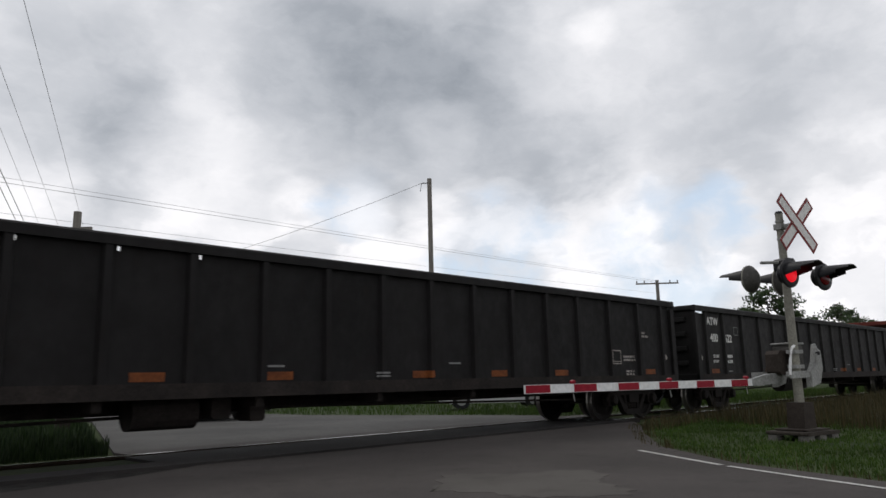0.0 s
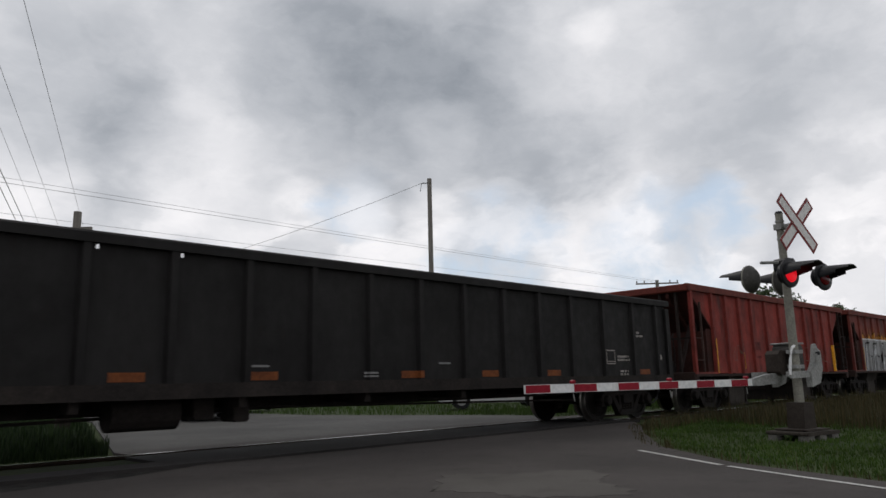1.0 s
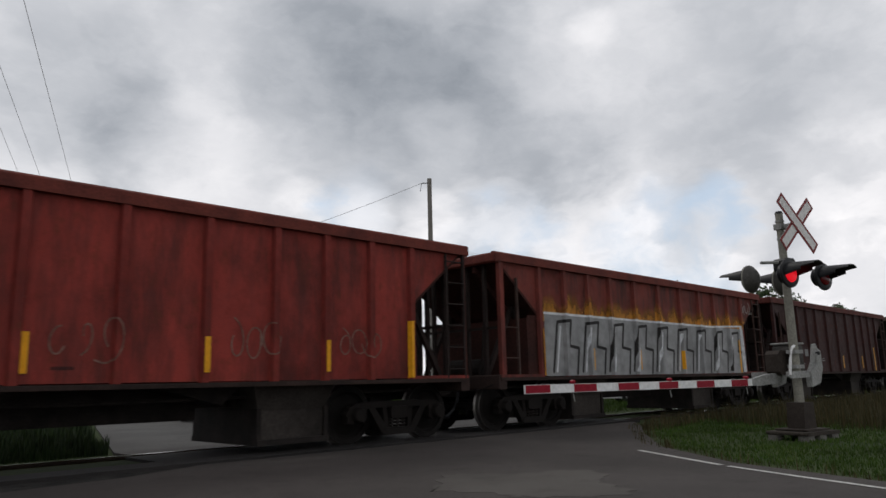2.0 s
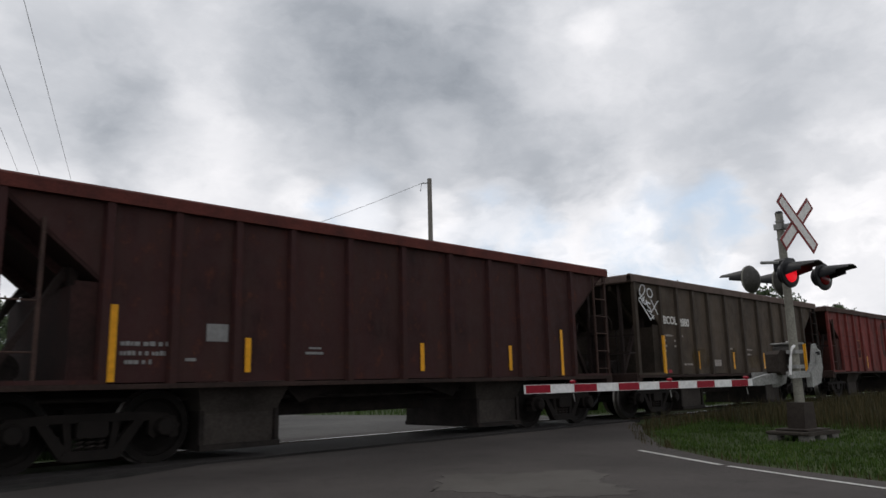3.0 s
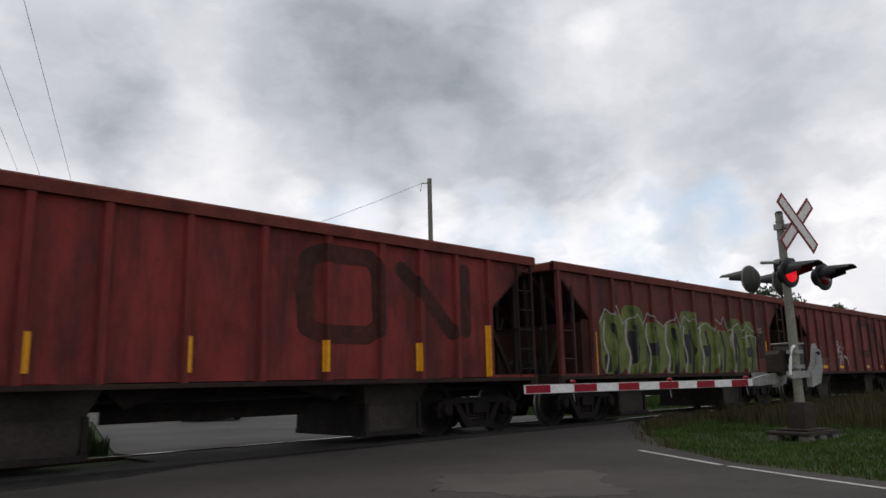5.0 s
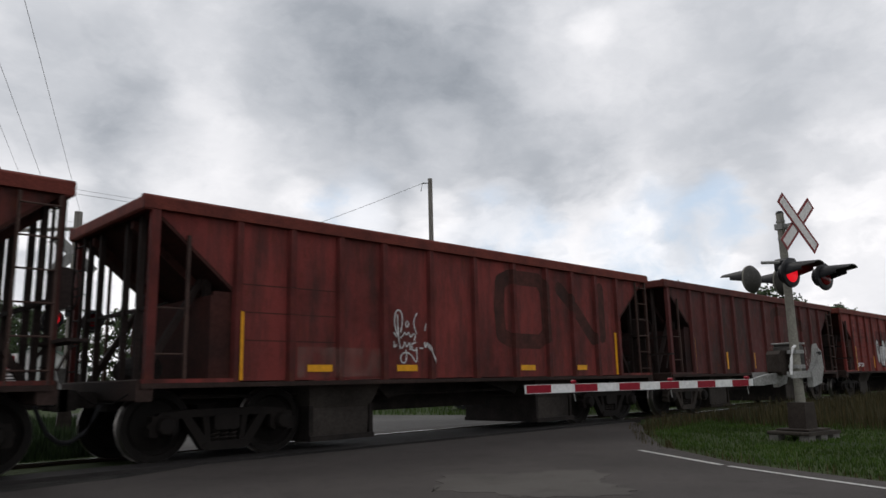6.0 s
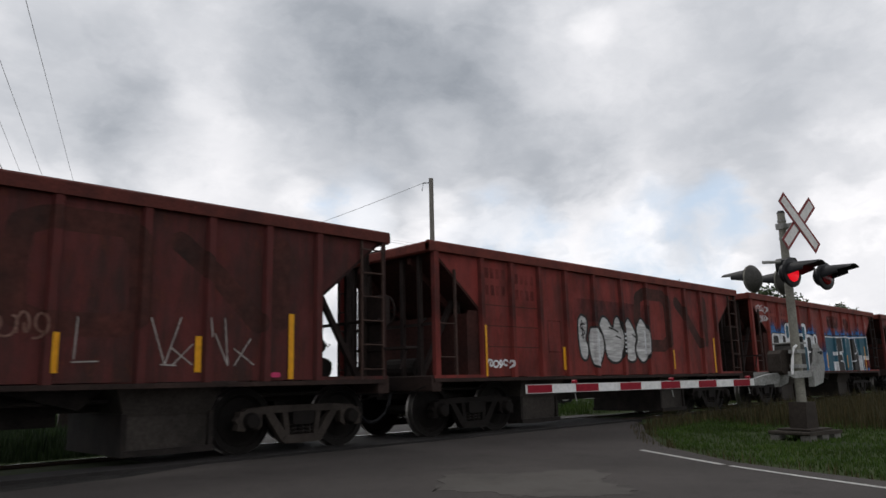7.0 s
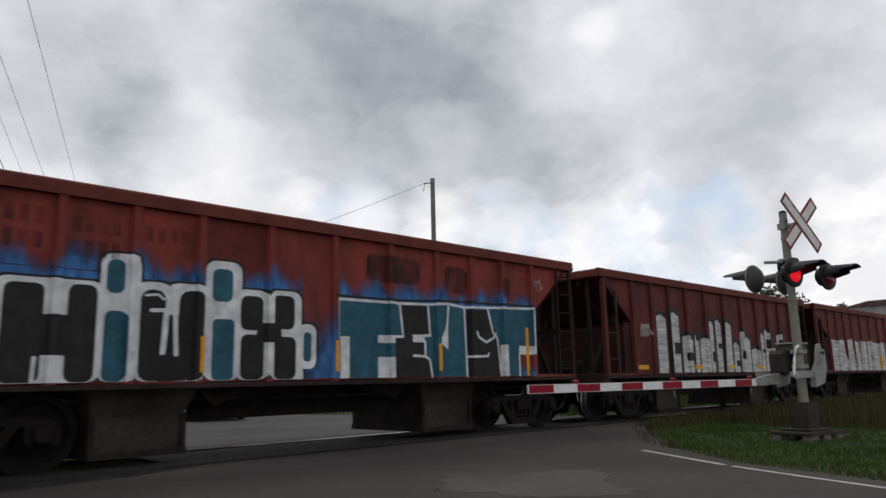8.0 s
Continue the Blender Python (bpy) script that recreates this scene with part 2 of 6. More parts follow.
class Geo:
    """Collects faces for one mesh."""

    def __init__(self):
        self.v, self.f = [], []

    def add(self, verts, faces):
        k = len(self.v)
        self.v += [tuple(p) for p in verts]
        self.f += [tuple(i + k for i in q) for q in faces]
        return self

    def box(self, x0, x1, y0, y1, z0, z1, bev=0.0):
        if bev <= 0:
            return self.prism([(x0, z0), (x1, z0), (x1, z1), (x0, z1)], y0, y1)
        b = bev
        return self.prism([(x0 + b, z0), (x1 - b, z0), (x1, z0 + b), (x1, z1 - b), (x1 - b, z1), (x0 + b, z1), (x0, z1 - b), (x0, z0 + b)], y0, y1)

    def prism(self, prof, y0, y1):
        """A profile in x and z, drawn along y."""
        n = len(prof)
        vs = [(x, y0, z) for x, z in prof] + [(x, y1, z) for x, z in prof]
        fs = [tuple(range(n)), tuple(range(2 * n - 1, n - 1, -1))] + [(i, i + n, (i + 1) % n + n, (i + 1) % n) for i in range(n)]
        return self.add(vs, fs)

    def bar(self, a, b, w, h=None, up=(0, 0, 1)):
        """A bar with a square section from a to b."""
        h = w if h is None else h
        a, b = Vector(a), Vector(b)
        d = (b - a).normalized()
        u = Vector(up)
        if abs(d.dot(u)) > 0.97:
            u = Vector((1, 0, 0))
        s = d.cross(u).normalized()
        u = s.cross(d)
        c = [(-1, -1), (1, -1), (1, 1), (-1, 1)]
        vs = [e + s * (w / 2 * i) + u * (h / 2 * j) for e in (a, b) for i, j in c]
        return self.add(vs, [(3, 2, 1, 0), (4, 5, 6, 7)] + [(i, (i + 1) % 4, (i + 1) % 4 + 4, i + 4) for i in range(4)])

    def tube(self, path, r, n=8):
        """A round tube along a path; r may be one radius or one for each point."""
        rs = r if isinstance(r, (list, tuple)) else [r] * len(path)
        pts = [Vector(p) for p in path]
        vs = []
        for i, p in enumerate(pts):
            d = (pts[min(i + 1, len(pts) - 1)] - pts[max(i - 1, 0)]).normalized()
            u = Vector((0, 0, 1)) if abs(d.z) < 0.9 else Vector((1, 0, 0))
            s = d.cross(u).normalized()
            u = s.cross(d)
            vs += [p + (s * math.cos(2 * math.pi * k / n) + u * math.sin(2 * math.pi * k / n)) * rs[i] for k in range(n)]
        fs = [(i * n + k, i * n + (k + 1) % n, (i + 1) * n + (k + 1) % n, (i + 1) * n + k) for i in range(len(pts) - 1) for k in range(n)]
        fs += [tuple(range(n - 1, -1, -1)), tuple(range((len(pts) - 1) * n, len(pts) * n))]
        return self.add(vs, fs)

    def lathe(self, prof, n=24, at=(0, 0, 0)):
        """A profile of (radius, y) turned round the y axis."""
        vs = [(at[0] + r * math.cos(2 * math.pi * k / n), at[1] + y, at[2] + r * math.sin(2 * math.pi * k / n)) for r, y in prof for k in range(n)]
        fs = [(i * n + k, (i + 1) * n + k, (i + 1) * n + (k + 1) % n, i * n + (k + 1) % n) for i in range(len(prof) - 1) for k in range(n)]
        fs += [tuple(range(n)), tuple(range(len(prof) * n - 1, (len(prof) - 1) * n - 1, -1))]
        return self.add(vs, fs)

    def mesh(self, name, smooth=False):
        me = bpy.data.meshes.new(name)
        me.from_pydata(self.v, [], self.f)
        bm = bmesh.new()
        bm.from_mesh(me)
        bmesh.ops.recalc_face_normals(bm, faces=bm.faces)
        bm.to_mesh(me)
        bm.free()
        me.materials.append(None)
        if smooth:
            me.shade_smooth()
            me.set_sharp_from_angle(angle=radians(40))
        return me


def part(name, shape, mat, parent=None, label="", at=None, smooth=False):
    """One mesh object; shape is a Geo or a mesh shared with alike parts."""
    me = shape.mesh(name, smooth) if isinstance(shape, Geo) else shape
    ob = new(name, me)
    ob.material_slots[0].link = "OBJECT"
    ob.material_slots[0].material = mat
    if parent is not None:
        ob.parent = parent
    if at is not None:
        ob.matrix_basis = at if isinstance(at, Matrix) else Matrix.Translation(at)
    return tagged(ob, label) if label else ob


def thing(name, label, category, at=None, group="", kind=""):
    ob = tagged(new(name), label, category, group, kind)
    ob.empty_display_size = 0.2
    if at is not None:
        ob.matrix_basis = at if isinstance(at, Matrix) else Matrix.Translation(at)
    return ob


SHARED = {}


def shared(key, make, smooth=False):
    if key not in SHARED:
        SHARED[key] = make().mesh(key, smooth)
    return SHARED[key]


# ---- ground, road and track ----
TRACK_Y = 10.68
GAUGE = 1.51          # between the middles of the rail heads


def sheet(name, outline, z, mat, label, thick=0.3, kind="structure"):
    g = Geo()
    n = len(outline)
    g.add([(x, y, z) for x, y in outline] + [(x, y, z - thick) for x, y in outline],
          [tuple(range(n)), tuple(range(2 * n - 1, n - 1, -1))] + [(i, i + n, (i + 1) % n + n, (i + 1) % n) for i in range(n)])
    return tagged(part(name, g, mat), label, name.split("_")[0], kind=kind)


g = Geo()
g.add([(-2500, -2500, -0.06), (2500, -2500, -0.06), (2500, 2500, -0.06), (-2500, 2500, -0.06)], [(0, 1, 2, 3)])
tagged(part("ground", g, M["earth"]), "rough grassy ground reaching the horizon", "ground", kind="structure")

sheet("road", [(-14, -14), (5.4, -14), (6.3, -4), (7.05, 0.0), (7.75, 2.1), (8.5, 3.85), (9.9, 5.55), (12.2, 7.2), (14.0, 8.3), (15.2, 9.2),
               (15.2, 9.27), (4.6, 9.27), (3.4, 8.75), (1.6, 8.5), (-14, 8.3)], -0.02, M["asphalt"], "dark worn asphalt road meeting the level crossing")
sheet("road_beyond", [(4.6, 12.3), (16.4, 12.3), (17.0, 13.3), (16.5, 15.5), (15.4, 18.5), (14.6, 21.5), (14.5, 26), (16, 34), (11, 36), (8.6, 25), (5.2, 14.2)],
      -0.022, M["lot"], "pale dusty asphalt beyond the crossing")
# dark strip between the road's left end and the near rail
sheet("shoulder", [(-14, 8.28), (1.6, 8.48), (3.4, 8.73), (4.58, 9.25), (3.3, 9.4), (-14, 9.4)], -0.03, M["ballast"], "dark gravel shoulder beside the rails")
crossing = thing("crossing_panel", "dark asphalt panels between and beside the rails", "crossing", kind="structure")
part("panel", Geo().box(4.4, 16.2, TRACK_Y - 0.66, TRACK_Y + 0.66, -0.3, -0.018), M["panel"], crossing)
# near panel, extended past the crossing to hide the rail and darken ground
part("panel", Geo().prism([(-14, -0.3), (15.6, -0.3), (15.6, 0.0), (15.2, 0.014), (-14, 0.014)], TRACK_Y - GAUGE / 2 - 0.65, TRACK_Y - GAUGE / 2 - 0.045), M["panel"], crossing)
part("panel", Geo().box(4.6, 17.6, TRACK_Y + GAUGE / 2 + 0.045, TRACK_Y + GAUGE / 2 + 0.9, -0.3, -0.018), M["asphalt"], crossing)

# worn lighter patch in the road, tyre-polished
g = Geo()
pts = [(5.75 + 0.95 * math.cos(a) * (1 + 0.25 * math.sin(3 * a + 1) + 0.06 * math.sin(17 * a)), 4.7 + 0.9 * math.sin(a) * (1 + 0.25 * math.cos(4 * a) + 0.07 * math.sin(23 * a + 1))) for a in [2 * math.pi * i / 96 for i in range(96)]]
g.add([(x, y, -0.0165) for x, y in pts] + [(x, y, -0.05) for x, y in pts], [tuple(range(96))] + [(i, i + 96, (i + 1) % 96 + 96, (i + 1) % 96) for i in range(96)])
tagged(part("road_patch", g, M["patch"]), "worn paler repair patch in the road", "road", kind="structure")


def strip(name, path, w, z, mat, label):
    g = Geo()
    for i, ((x0, y0), (x1, y1)) in enumerate(zip(path, path[1:])):
        d = Vector((x1 - x0, y1 - y0)).normalized() * (w / 2)
        g.add([(x0 - d.y, y0 + d.x, z), (x0 + d.y, y0 - d.x, z), (x1 + d.y, y1 - d.x, z), (x1 - d.y, y1 + d.x, z)], [(0, 1, 2, 3)])
    return tagged(part(name, g, mat), label, "road marking", kind="structure")


strip("road_line", [(9.2, 5.52), (8.62, 4.6), (8.16, 3.86)], 0.08, -0.014, M["line"], "worn white edge line painted on the asphalt")
strip("road_line", [(8.1, 3.75), (7.66, 2.85), (7.27, 1.97), (6.75, 0.4), (6.3, -2.5)], 0.075, -0.014, M["line"], "worn white edge line painted on the asphalt")

for x0, x1 in ((-260, 4.0), (16.4, 320)):
    g = Geo()
    prof = [(-2.4, -0.3), (-1.5, -0.09), (1.5, -0.09), (2.4, -0.3)]
    g.add([(x, TRACK_Y + a, b) for x in (x0, x1) for a, b in prof], [(0, 1, 2, 3), (7, 6, 5, 4), (0, 4, 5, 1), (1, 5, 6, 2), (2, 6, 7, 3), (3, 7, 4, 0)])
    bed = tagged(part("ballast", g, M["ballast"]), "dark oily crushed stone ballast under the track", "ballast", kind="structure")
    for k in range(70):
        x = -34.5 + 0.55 * k if x0 < 0 else x0 + 0.5 + 0.55 * k
        if x < x1 - 0.2:
            part("tie", shared("tie", lambda: Geo().box(-0.115, 0.115, -1.3, 1.3, -0.2, -0.07, 0.015)), M["tie"], bed, at=pose(x, TRACK_Y + 0.03 * math.sin(k * 2.7), 0, 0, 0, 1.2 * math.sin(k * 1.9)))


def rail(y):
    r = thing("rail", "steel rail with a polished running surface", "rail", (0, y, 0), "rails of the track", "structure")
    g = Geo()
    prof = [(-0.07, -0.165), (0.07, -0.165), (0.07, -0.15), (0.012, -0.13), (0.012, -0.045), (0.036, -0.035), (0.036, -0.006), (-0.036, -0.006), (-0.036, -0.035), (-0.012, -0.045), (-0.012, -0.13), (-0.07, -0.15)]
    n = len(prof)
    g.add([(x, a, b) for x in (-260, 320) for a, b in prof], [tuple(range(n)), tuple(range(2 * n - 1, n - 1, -1))] + [(i, i + n, (i + 1) % n + n, (i + 1) % n) for i in range(n)])
    part("web", g, M["rail"], r)
    part("head", Geo().add([(x, a, b) for x in (-260, 320) for a, b in ((-0.034, -0.006), (-0.03, 0), (0.03, 0), (0.034, -0.006))],
                           [(0, 4, 5, 1), (1, 5, 6, 2), (2, 6, 7, 3), (3, 7, 4, 0), (0, 1, 2, 3), (7, 6, 5, 4)]), M["railhead"], r, "bright polished rail head")


rail(TRACK_Y - GAUGE / 2)
rail(TRACK_Y + GAUGE / 2)

# ---- freight cars ----
SPEED = 21.977
# times, and how far the train is ahead of or behind its mean pace
PACE = [(0, 0.0), (0.5, 0.44), (1.0, -0.29), (1.5, 0.249), (3.0, 0.044), (3.5, 0.476), (4.0, -0.377), (4.5, 0.093), (6.0, -0.141), (6.5, 0.305), (7.0, -0.161), (7.5, 0.259), (8.0, -0.115)]
HALF = 1.45
R_WHEEL = 0.483


def wheelset_mesh():
    g = Geo()
    for s in (-1, 1):
        y = s * (GAUGE / 2)
        prof = [(0.09, -0.09), (0.10, 0.085), (0.17, 0.06), (0.33, 0.0), (0.375, 0.03), (0.385, 0.065), (R_WHEEL - 0.008, 0.065), (R_WHEEL, 0.055), (R_WHEEL + 0.002, -0.04), (R_WHEEL + 0.028, -0.055), (R_WHEEL + 0.024, -0.075), (0.385, -0.075), (0.36, -0.03), (0.17, 0.0)]
        g.lathe([(r, y + s * t) for r, t in prof], 36)
    g.lathe([(0.08, -1.05), (0.085, -0.7), (0.085, 0.7), (0.08, 1.05)], 14)
    return g


def wheelset():
    """The shared wheelset mesh, with bright treads and rim edges."""
    if "wheelset" not in SHARED:
        me = shared("wheelset", wheelset_mesh, True)
        me.materials.append(M["tread"])
        for f in me.polygons:
            if math.hypot(f.center.x, f.center.z) > R_WHEEL - 0.016 and len(f.vertices) == 4:
                f.material_index = 1
    return SHARED["wheelset"]


def side_frame_mesh():
    """Cast three-piece truck side frame, about the truck's middle."""
    g = Geo()
    y0, y1 = -1.09, -0.95
    top = [(-1.13, 0.50), (-0.95, 0.66), (-0.55, 0.69), (0.55, 0.69), (0.95, 0.66), (1.13, 0.50), (1.05, 0.40), (0.90, 0.56), (0.5, 0.585), (-0.5, 0.585), (-0.90, 0.56), (-1.05, 0.40)]
    half = len(top) // 2
    for i in range(half - 1):
        a, b, c, d = top[i], top[i + 1], top[len(top) - 2 - i], top[len(top) - 1 - i]
        g.prism([a, b, c, d], y0, y1)
    for s in (-1, 1):
        g.prism([(s * 0.66, 0.60), (s * 0.52, 0.60), (s * 0.22, 0.20), (s * 0.36, 0.16)], y0 + 0.004, y1 - 0.004)
        g.prism([(s * 0.34, 0.60), (s * 0.25, 0.60), (s * 0.21, 0.22), (s * 0.29, 0.22)], y0 + 0.02, y1 - 0.01)
        g.prism([(s * 0.70, 0.62), (s * 1.06, 0.62), (s * 1.10, 0.36), (s * 0.98, 0.34), (s * 0.94, 0.50), (s * 0.82, 0.50), (s * 0.78, 0.34), (s * 0.70, 0.40)], y0 - 0.01, y1 + 0.01)
    g.prism([(-0.36, 0.16), (-0.30, 0.13), (0.30, 0.13), (0.36, 0.16), (0.30, 0.25), (-0.30, 0.25)], y0 - 0.01, y1 + 0.01)
    return g


def spring_mesh():
    """One coil spring standing between the frame and the bolster."""
    return Geo().tube([(0.048 * math.cos(k * math.pi / 5), -1.02 + 0.048 * math.sin(k * math.pi / 5), 0.25 + k * 0.0055) for k in range(41)], 0.016, 5)


def truck(car, x, mirror_mats):
    """A two-axle truck under the car at x; its wheelsets, frames, springs and bolster."""
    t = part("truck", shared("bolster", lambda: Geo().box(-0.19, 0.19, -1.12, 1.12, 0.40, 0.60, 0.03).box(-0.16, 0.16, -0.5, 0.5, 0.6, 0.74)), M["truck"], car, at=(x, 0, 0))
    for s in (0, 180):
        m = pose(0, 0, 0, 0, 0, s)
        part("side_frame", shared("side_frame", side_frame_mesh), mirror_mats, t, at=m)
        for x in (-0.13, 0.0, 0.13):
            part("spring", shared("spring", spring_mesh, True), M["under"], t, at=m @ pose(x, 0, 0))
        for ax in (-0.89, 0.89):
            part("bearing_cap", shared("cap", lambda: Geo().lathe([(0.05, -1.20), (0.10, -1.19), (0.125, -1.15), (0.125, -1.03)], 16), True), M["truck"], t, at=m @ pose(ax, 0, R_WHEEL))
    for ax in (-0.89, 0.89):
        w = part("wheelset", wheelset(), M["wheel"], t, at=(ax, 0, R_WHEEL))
        WHEELS.append((w, ax))
    return t


WHEELS, CARS = [], []


def coupler(car, x, s):
    """Drawbar, knuckle and hanging air hose at an end; s is the way out."""
    g = Geo().box(min(x, x + s * 0.42), max(x, x + s * 0.42), -0.11, 0.11, 0.74, 0.96, 0.03)
    g.prism([(x + s * 0.40, 0.70), (x + s * 0.62, 0.72), (x + s * 0.62, 0.98), (x + s * 0.40, 1.0)], -0.19, 0.12)
    part("coupler", g, M["under"], car)
    hose = [(x + s * 0.05, -0.38, 0.80), (x + s * 0.12, -0.40, 0.62), (x + s * 0.22, -0.39, 0.44), (x + s * 0.36, -0.36, 0.33), (x + s * 0.52, -0.34, 0.30)]
    part("air_hose", Geo().tube(hose, 0.03, 8), M["black"], car)
    part("cut_lever", Geo().tube([(x + s * 0.04, -1.3, 0.92), (x + s * 0.10, -1.0, 0.80), (x + s * 0.12, -0.3, 0.80), (x + s * 0.30, -0.1, 0.98)], 0.011, 6), M["truck"], car)


HOPPER_POSTS = [1.38, 2.27, 3.17, 4.07, 5.15, 6.30, 7.45, 8.53, 9.43, 10.33, 11.22]
LH, LG = 12.6, 20.77


def ladder_mesh(w, z0, z1, n):
    g = Geo()
    for x in (0, w):
        g.box(x - 0.016, x + 0.016, -0.02, 0.02, z0, z1)
    for i in range(n):
        z = z0 + 0.16 + i * (z1 - z0 - 0.3) / (n - 1)
        g.tube([(0, -0.03, z), (w, -0.03, z)], 0.013, 6)
    return g


def hopper(x0, paint, trim, label, truck_mat, braced=True, brakes=False, shaded=None):
    """Open-top hopper car: sheeted sides with outside posts, sloping ends, two outlet bays."""
    # shaded copy of the car's paint, for sloping end, bulkhead and trailing posts
    shaded = shaded or T_SHADED_RED
    car = thing("hopper_car", label, "freight car", (x0, TRACK_Y, 0), "cars of the freight train")
    H = HALF
    for s in (-1, 1):
        name = "side_%s" % ("near" if s < 0 else "far")

        def side():
            return Geo().prism([(0.16, 3.33), (12.44, 3.33), (11.28, 2.36), (11.24, 1.06), (1.36, 1.06), (1.32, 2.36)], s * (H - 0.075), s * (H - 0.087))
        sd = part("side", shared("hopper_" + name, side), paint, car)
        for x in HOPPER_POSTS:
            part("side_post", shared("post_%d" % s, lambda: post_mesh(s, 1.04, 3.34)), paint, sd, at=(x, 0, 0))
        part("top_chord", shared("chord_%d" % s, lambda: chord_mesh(s, LH)), trim, car, "rounded steel top rim")
        part("side_sill", shared("sill_%d" % s, lambda: Geo().box(0.05, LH - 0.05, s * H if s < 0 else s * H - 0.10, s * H + 0.10 if s < 0 else s * H, 0.98, 1.045, 0.012)), T_DARK_SILL, car)
        for e in (0, 1):
            part("end_step", shared("end_step_%d" % s, lambda: Geo().box(0.05, 1.33, s * H if s < 0 else s * H - 0.06, s * H + 0.06 if s < 0 else s * H, 1.047, 1.10, 0.01)), paint, car, at=(0 if e == 0 else LH - 1.38, 0, 0))
        for e, x in ((0, 0.15), (1, LH - 0.15)):
            part("corner_post", shared("corner_%d" % s, lambda: Geo().box(-0.06, 0.06, s * H if s < 0 else s * H - 0.09, s * H + 0.09 if s < 0 else s * H, 1.05, 3.34)) if e == 0 else shared("slim_corner_%d" % s, lambda: Geo().box(0.03, 0.085, s * H if s < 0 else s * H - 0.06, s * H + 0.06 if s < 0 else s * H, 1.05, 3.34)), paint if e == 0 else shaded, car, at=(x, 0, 0))
        if braced:
            part("end_brace", shared("thin_%d" % s, lambda: Geo().box(-0.02, 0.02, s * H if s < 0 else s * H - 0.05, s * H + 0.05 if s < 0 else s * H, 1.05, 3.02)), T_DARK, car, at=(0.62, 0, 0))
            for z in (1.42, 2.02):
                part("grab_iron", shared("rung_%d_%d" % (s, z * 100), lambda: Geo().tube([(0.15, s * (H - 0.02), z), (0.62, s * (H - 0.02), z)], 0.012, 6)), T_DARK, car)
    for e in (0, 1):
        def slope():
            return Geo().prism([(0.08, 3.34), (0.15, 3.34), (1.35, 2.36), (2.75, 1.0), (2.66, 1.0), (1.28, 2.33)], -(H - 0.08), H - 0.08)
        m = Matrix.Identity(4) if e == 0 else Matrix.Translation((LH, 0, 0)) @ Matrix.Rotation(math.pi, 4, "Z")
        part("slope_sheet", shared("slope", slope), shaded, car, at=m)
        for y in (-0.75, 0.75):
            part("slope_rib", shared("rib", lambda: Geo().prism([(0.10, 3.30), (1.28, 2.33), (2.62, 1.0), (2.50, 1.0), (1.18, 2.26), (0.10, 3.16)], -0.04, 0.04)), shaded, car, at=m @ pose(0, y, 0))
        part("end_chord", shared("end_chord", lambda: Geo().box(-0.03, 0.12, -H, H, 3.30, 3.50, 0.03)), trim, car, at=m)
        part("end_sill", shared("end_sill", lambda: Geo().box(0.0, 0.22, -H + 0.02, H - 0.02, 0.82, 1.10, 0.02)), T_DARK_SILL, car, at=m)
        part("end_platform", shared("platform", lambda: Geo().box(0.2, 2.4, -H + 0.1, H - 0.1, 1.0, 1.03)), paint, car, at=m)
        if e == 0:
            part("bulkhead", shared("bulkhead", lambda: Geo().box(0.99, 1.03, -H + 0.09, H - 0.09, 1.02, 2.24)), shaded, car, at=m)
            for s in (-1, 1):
                part("return_plate", shared("return_%d" % s, lambda: Geo().box(1.03, 1.36, s * (H - 0.11) - 0.012, s * (H - 0.11) + 0.012, 1.03, 2.3)), shaded, car, at=m)
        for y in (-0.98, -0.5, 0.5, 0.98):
            part("slope_strut", shared("strut", lambda: Geo().bar((0.16, 0, 1.03), (0.16, 0, 3.3), 0.075)), T_SHADED_STEEL, car, at=m @ pose(0, y, 0))
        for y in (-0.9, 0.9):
            part("diagonal_brace", shared("diagonal", lambda: Geo().bar((0.22, 0, 1.05), (1.06, 0, 2.5), 0.085)), T_SHADED_STEEL, car, at=m @ pose(0, y, 0))
        part("cross_brace", shared("xbrace", lambda: Geo().bar((0.17, -1.4, 2.02), (0.17, 1.4, 2.02), 0.05)), T_SHADED_STEEL, car, at=m)
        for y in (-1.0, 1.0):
            part("slope_foot", shared("slope_foot", lambda: Geo().bar((1.10, 0, 1.03), (1.10, 0, 2.5), 0.10)), T_SHADED_STEEL, car, at=m @ pose(0, y, 0))
        part("end_ladder", shared("end_ladder", lambda: ladder_mesh(0.42, 1.1, 3.34, 6)), T_SHADED_STEEL, car, at=m @ pose(0.05, 0.95, 0, 0, 0, 90))
        if e == 1:
            for s in (-1, 1):
                part("side_ladder", shared("side_ladder", lambda: ladder_mesh(0.44, 1.05, 3.30, 6)), T_DARK if brakes else T_SHADED_STEEL, car, at=pose(LH - 0.56, s * (H - 0.015), 0, 0, 0, 0))
        part("reservoir", shared("brake", lambda: Geo().tube([(0.52, -0.55, 1.25), (0.52, 0.30, 1.25)], [0.19, 0.19], 14).box(0.42, 0.62, -0.45, -0.38, 1.03, 1.1).box(0.42, 0.62, 0.15, 0.22, 1.03, 1.1)), M["under"], car, at=m, smooth=False)
        part("air_pipe", shared("end_pipe", lambda: Geo().tube([(0.3, -0.7, 1.05), (0.34, -0.72, 1.7), (0.5, -0.6, 2.1), (0.75, -0.5, 2.2)], 0.022, 6)), M["under"], car, at=m)
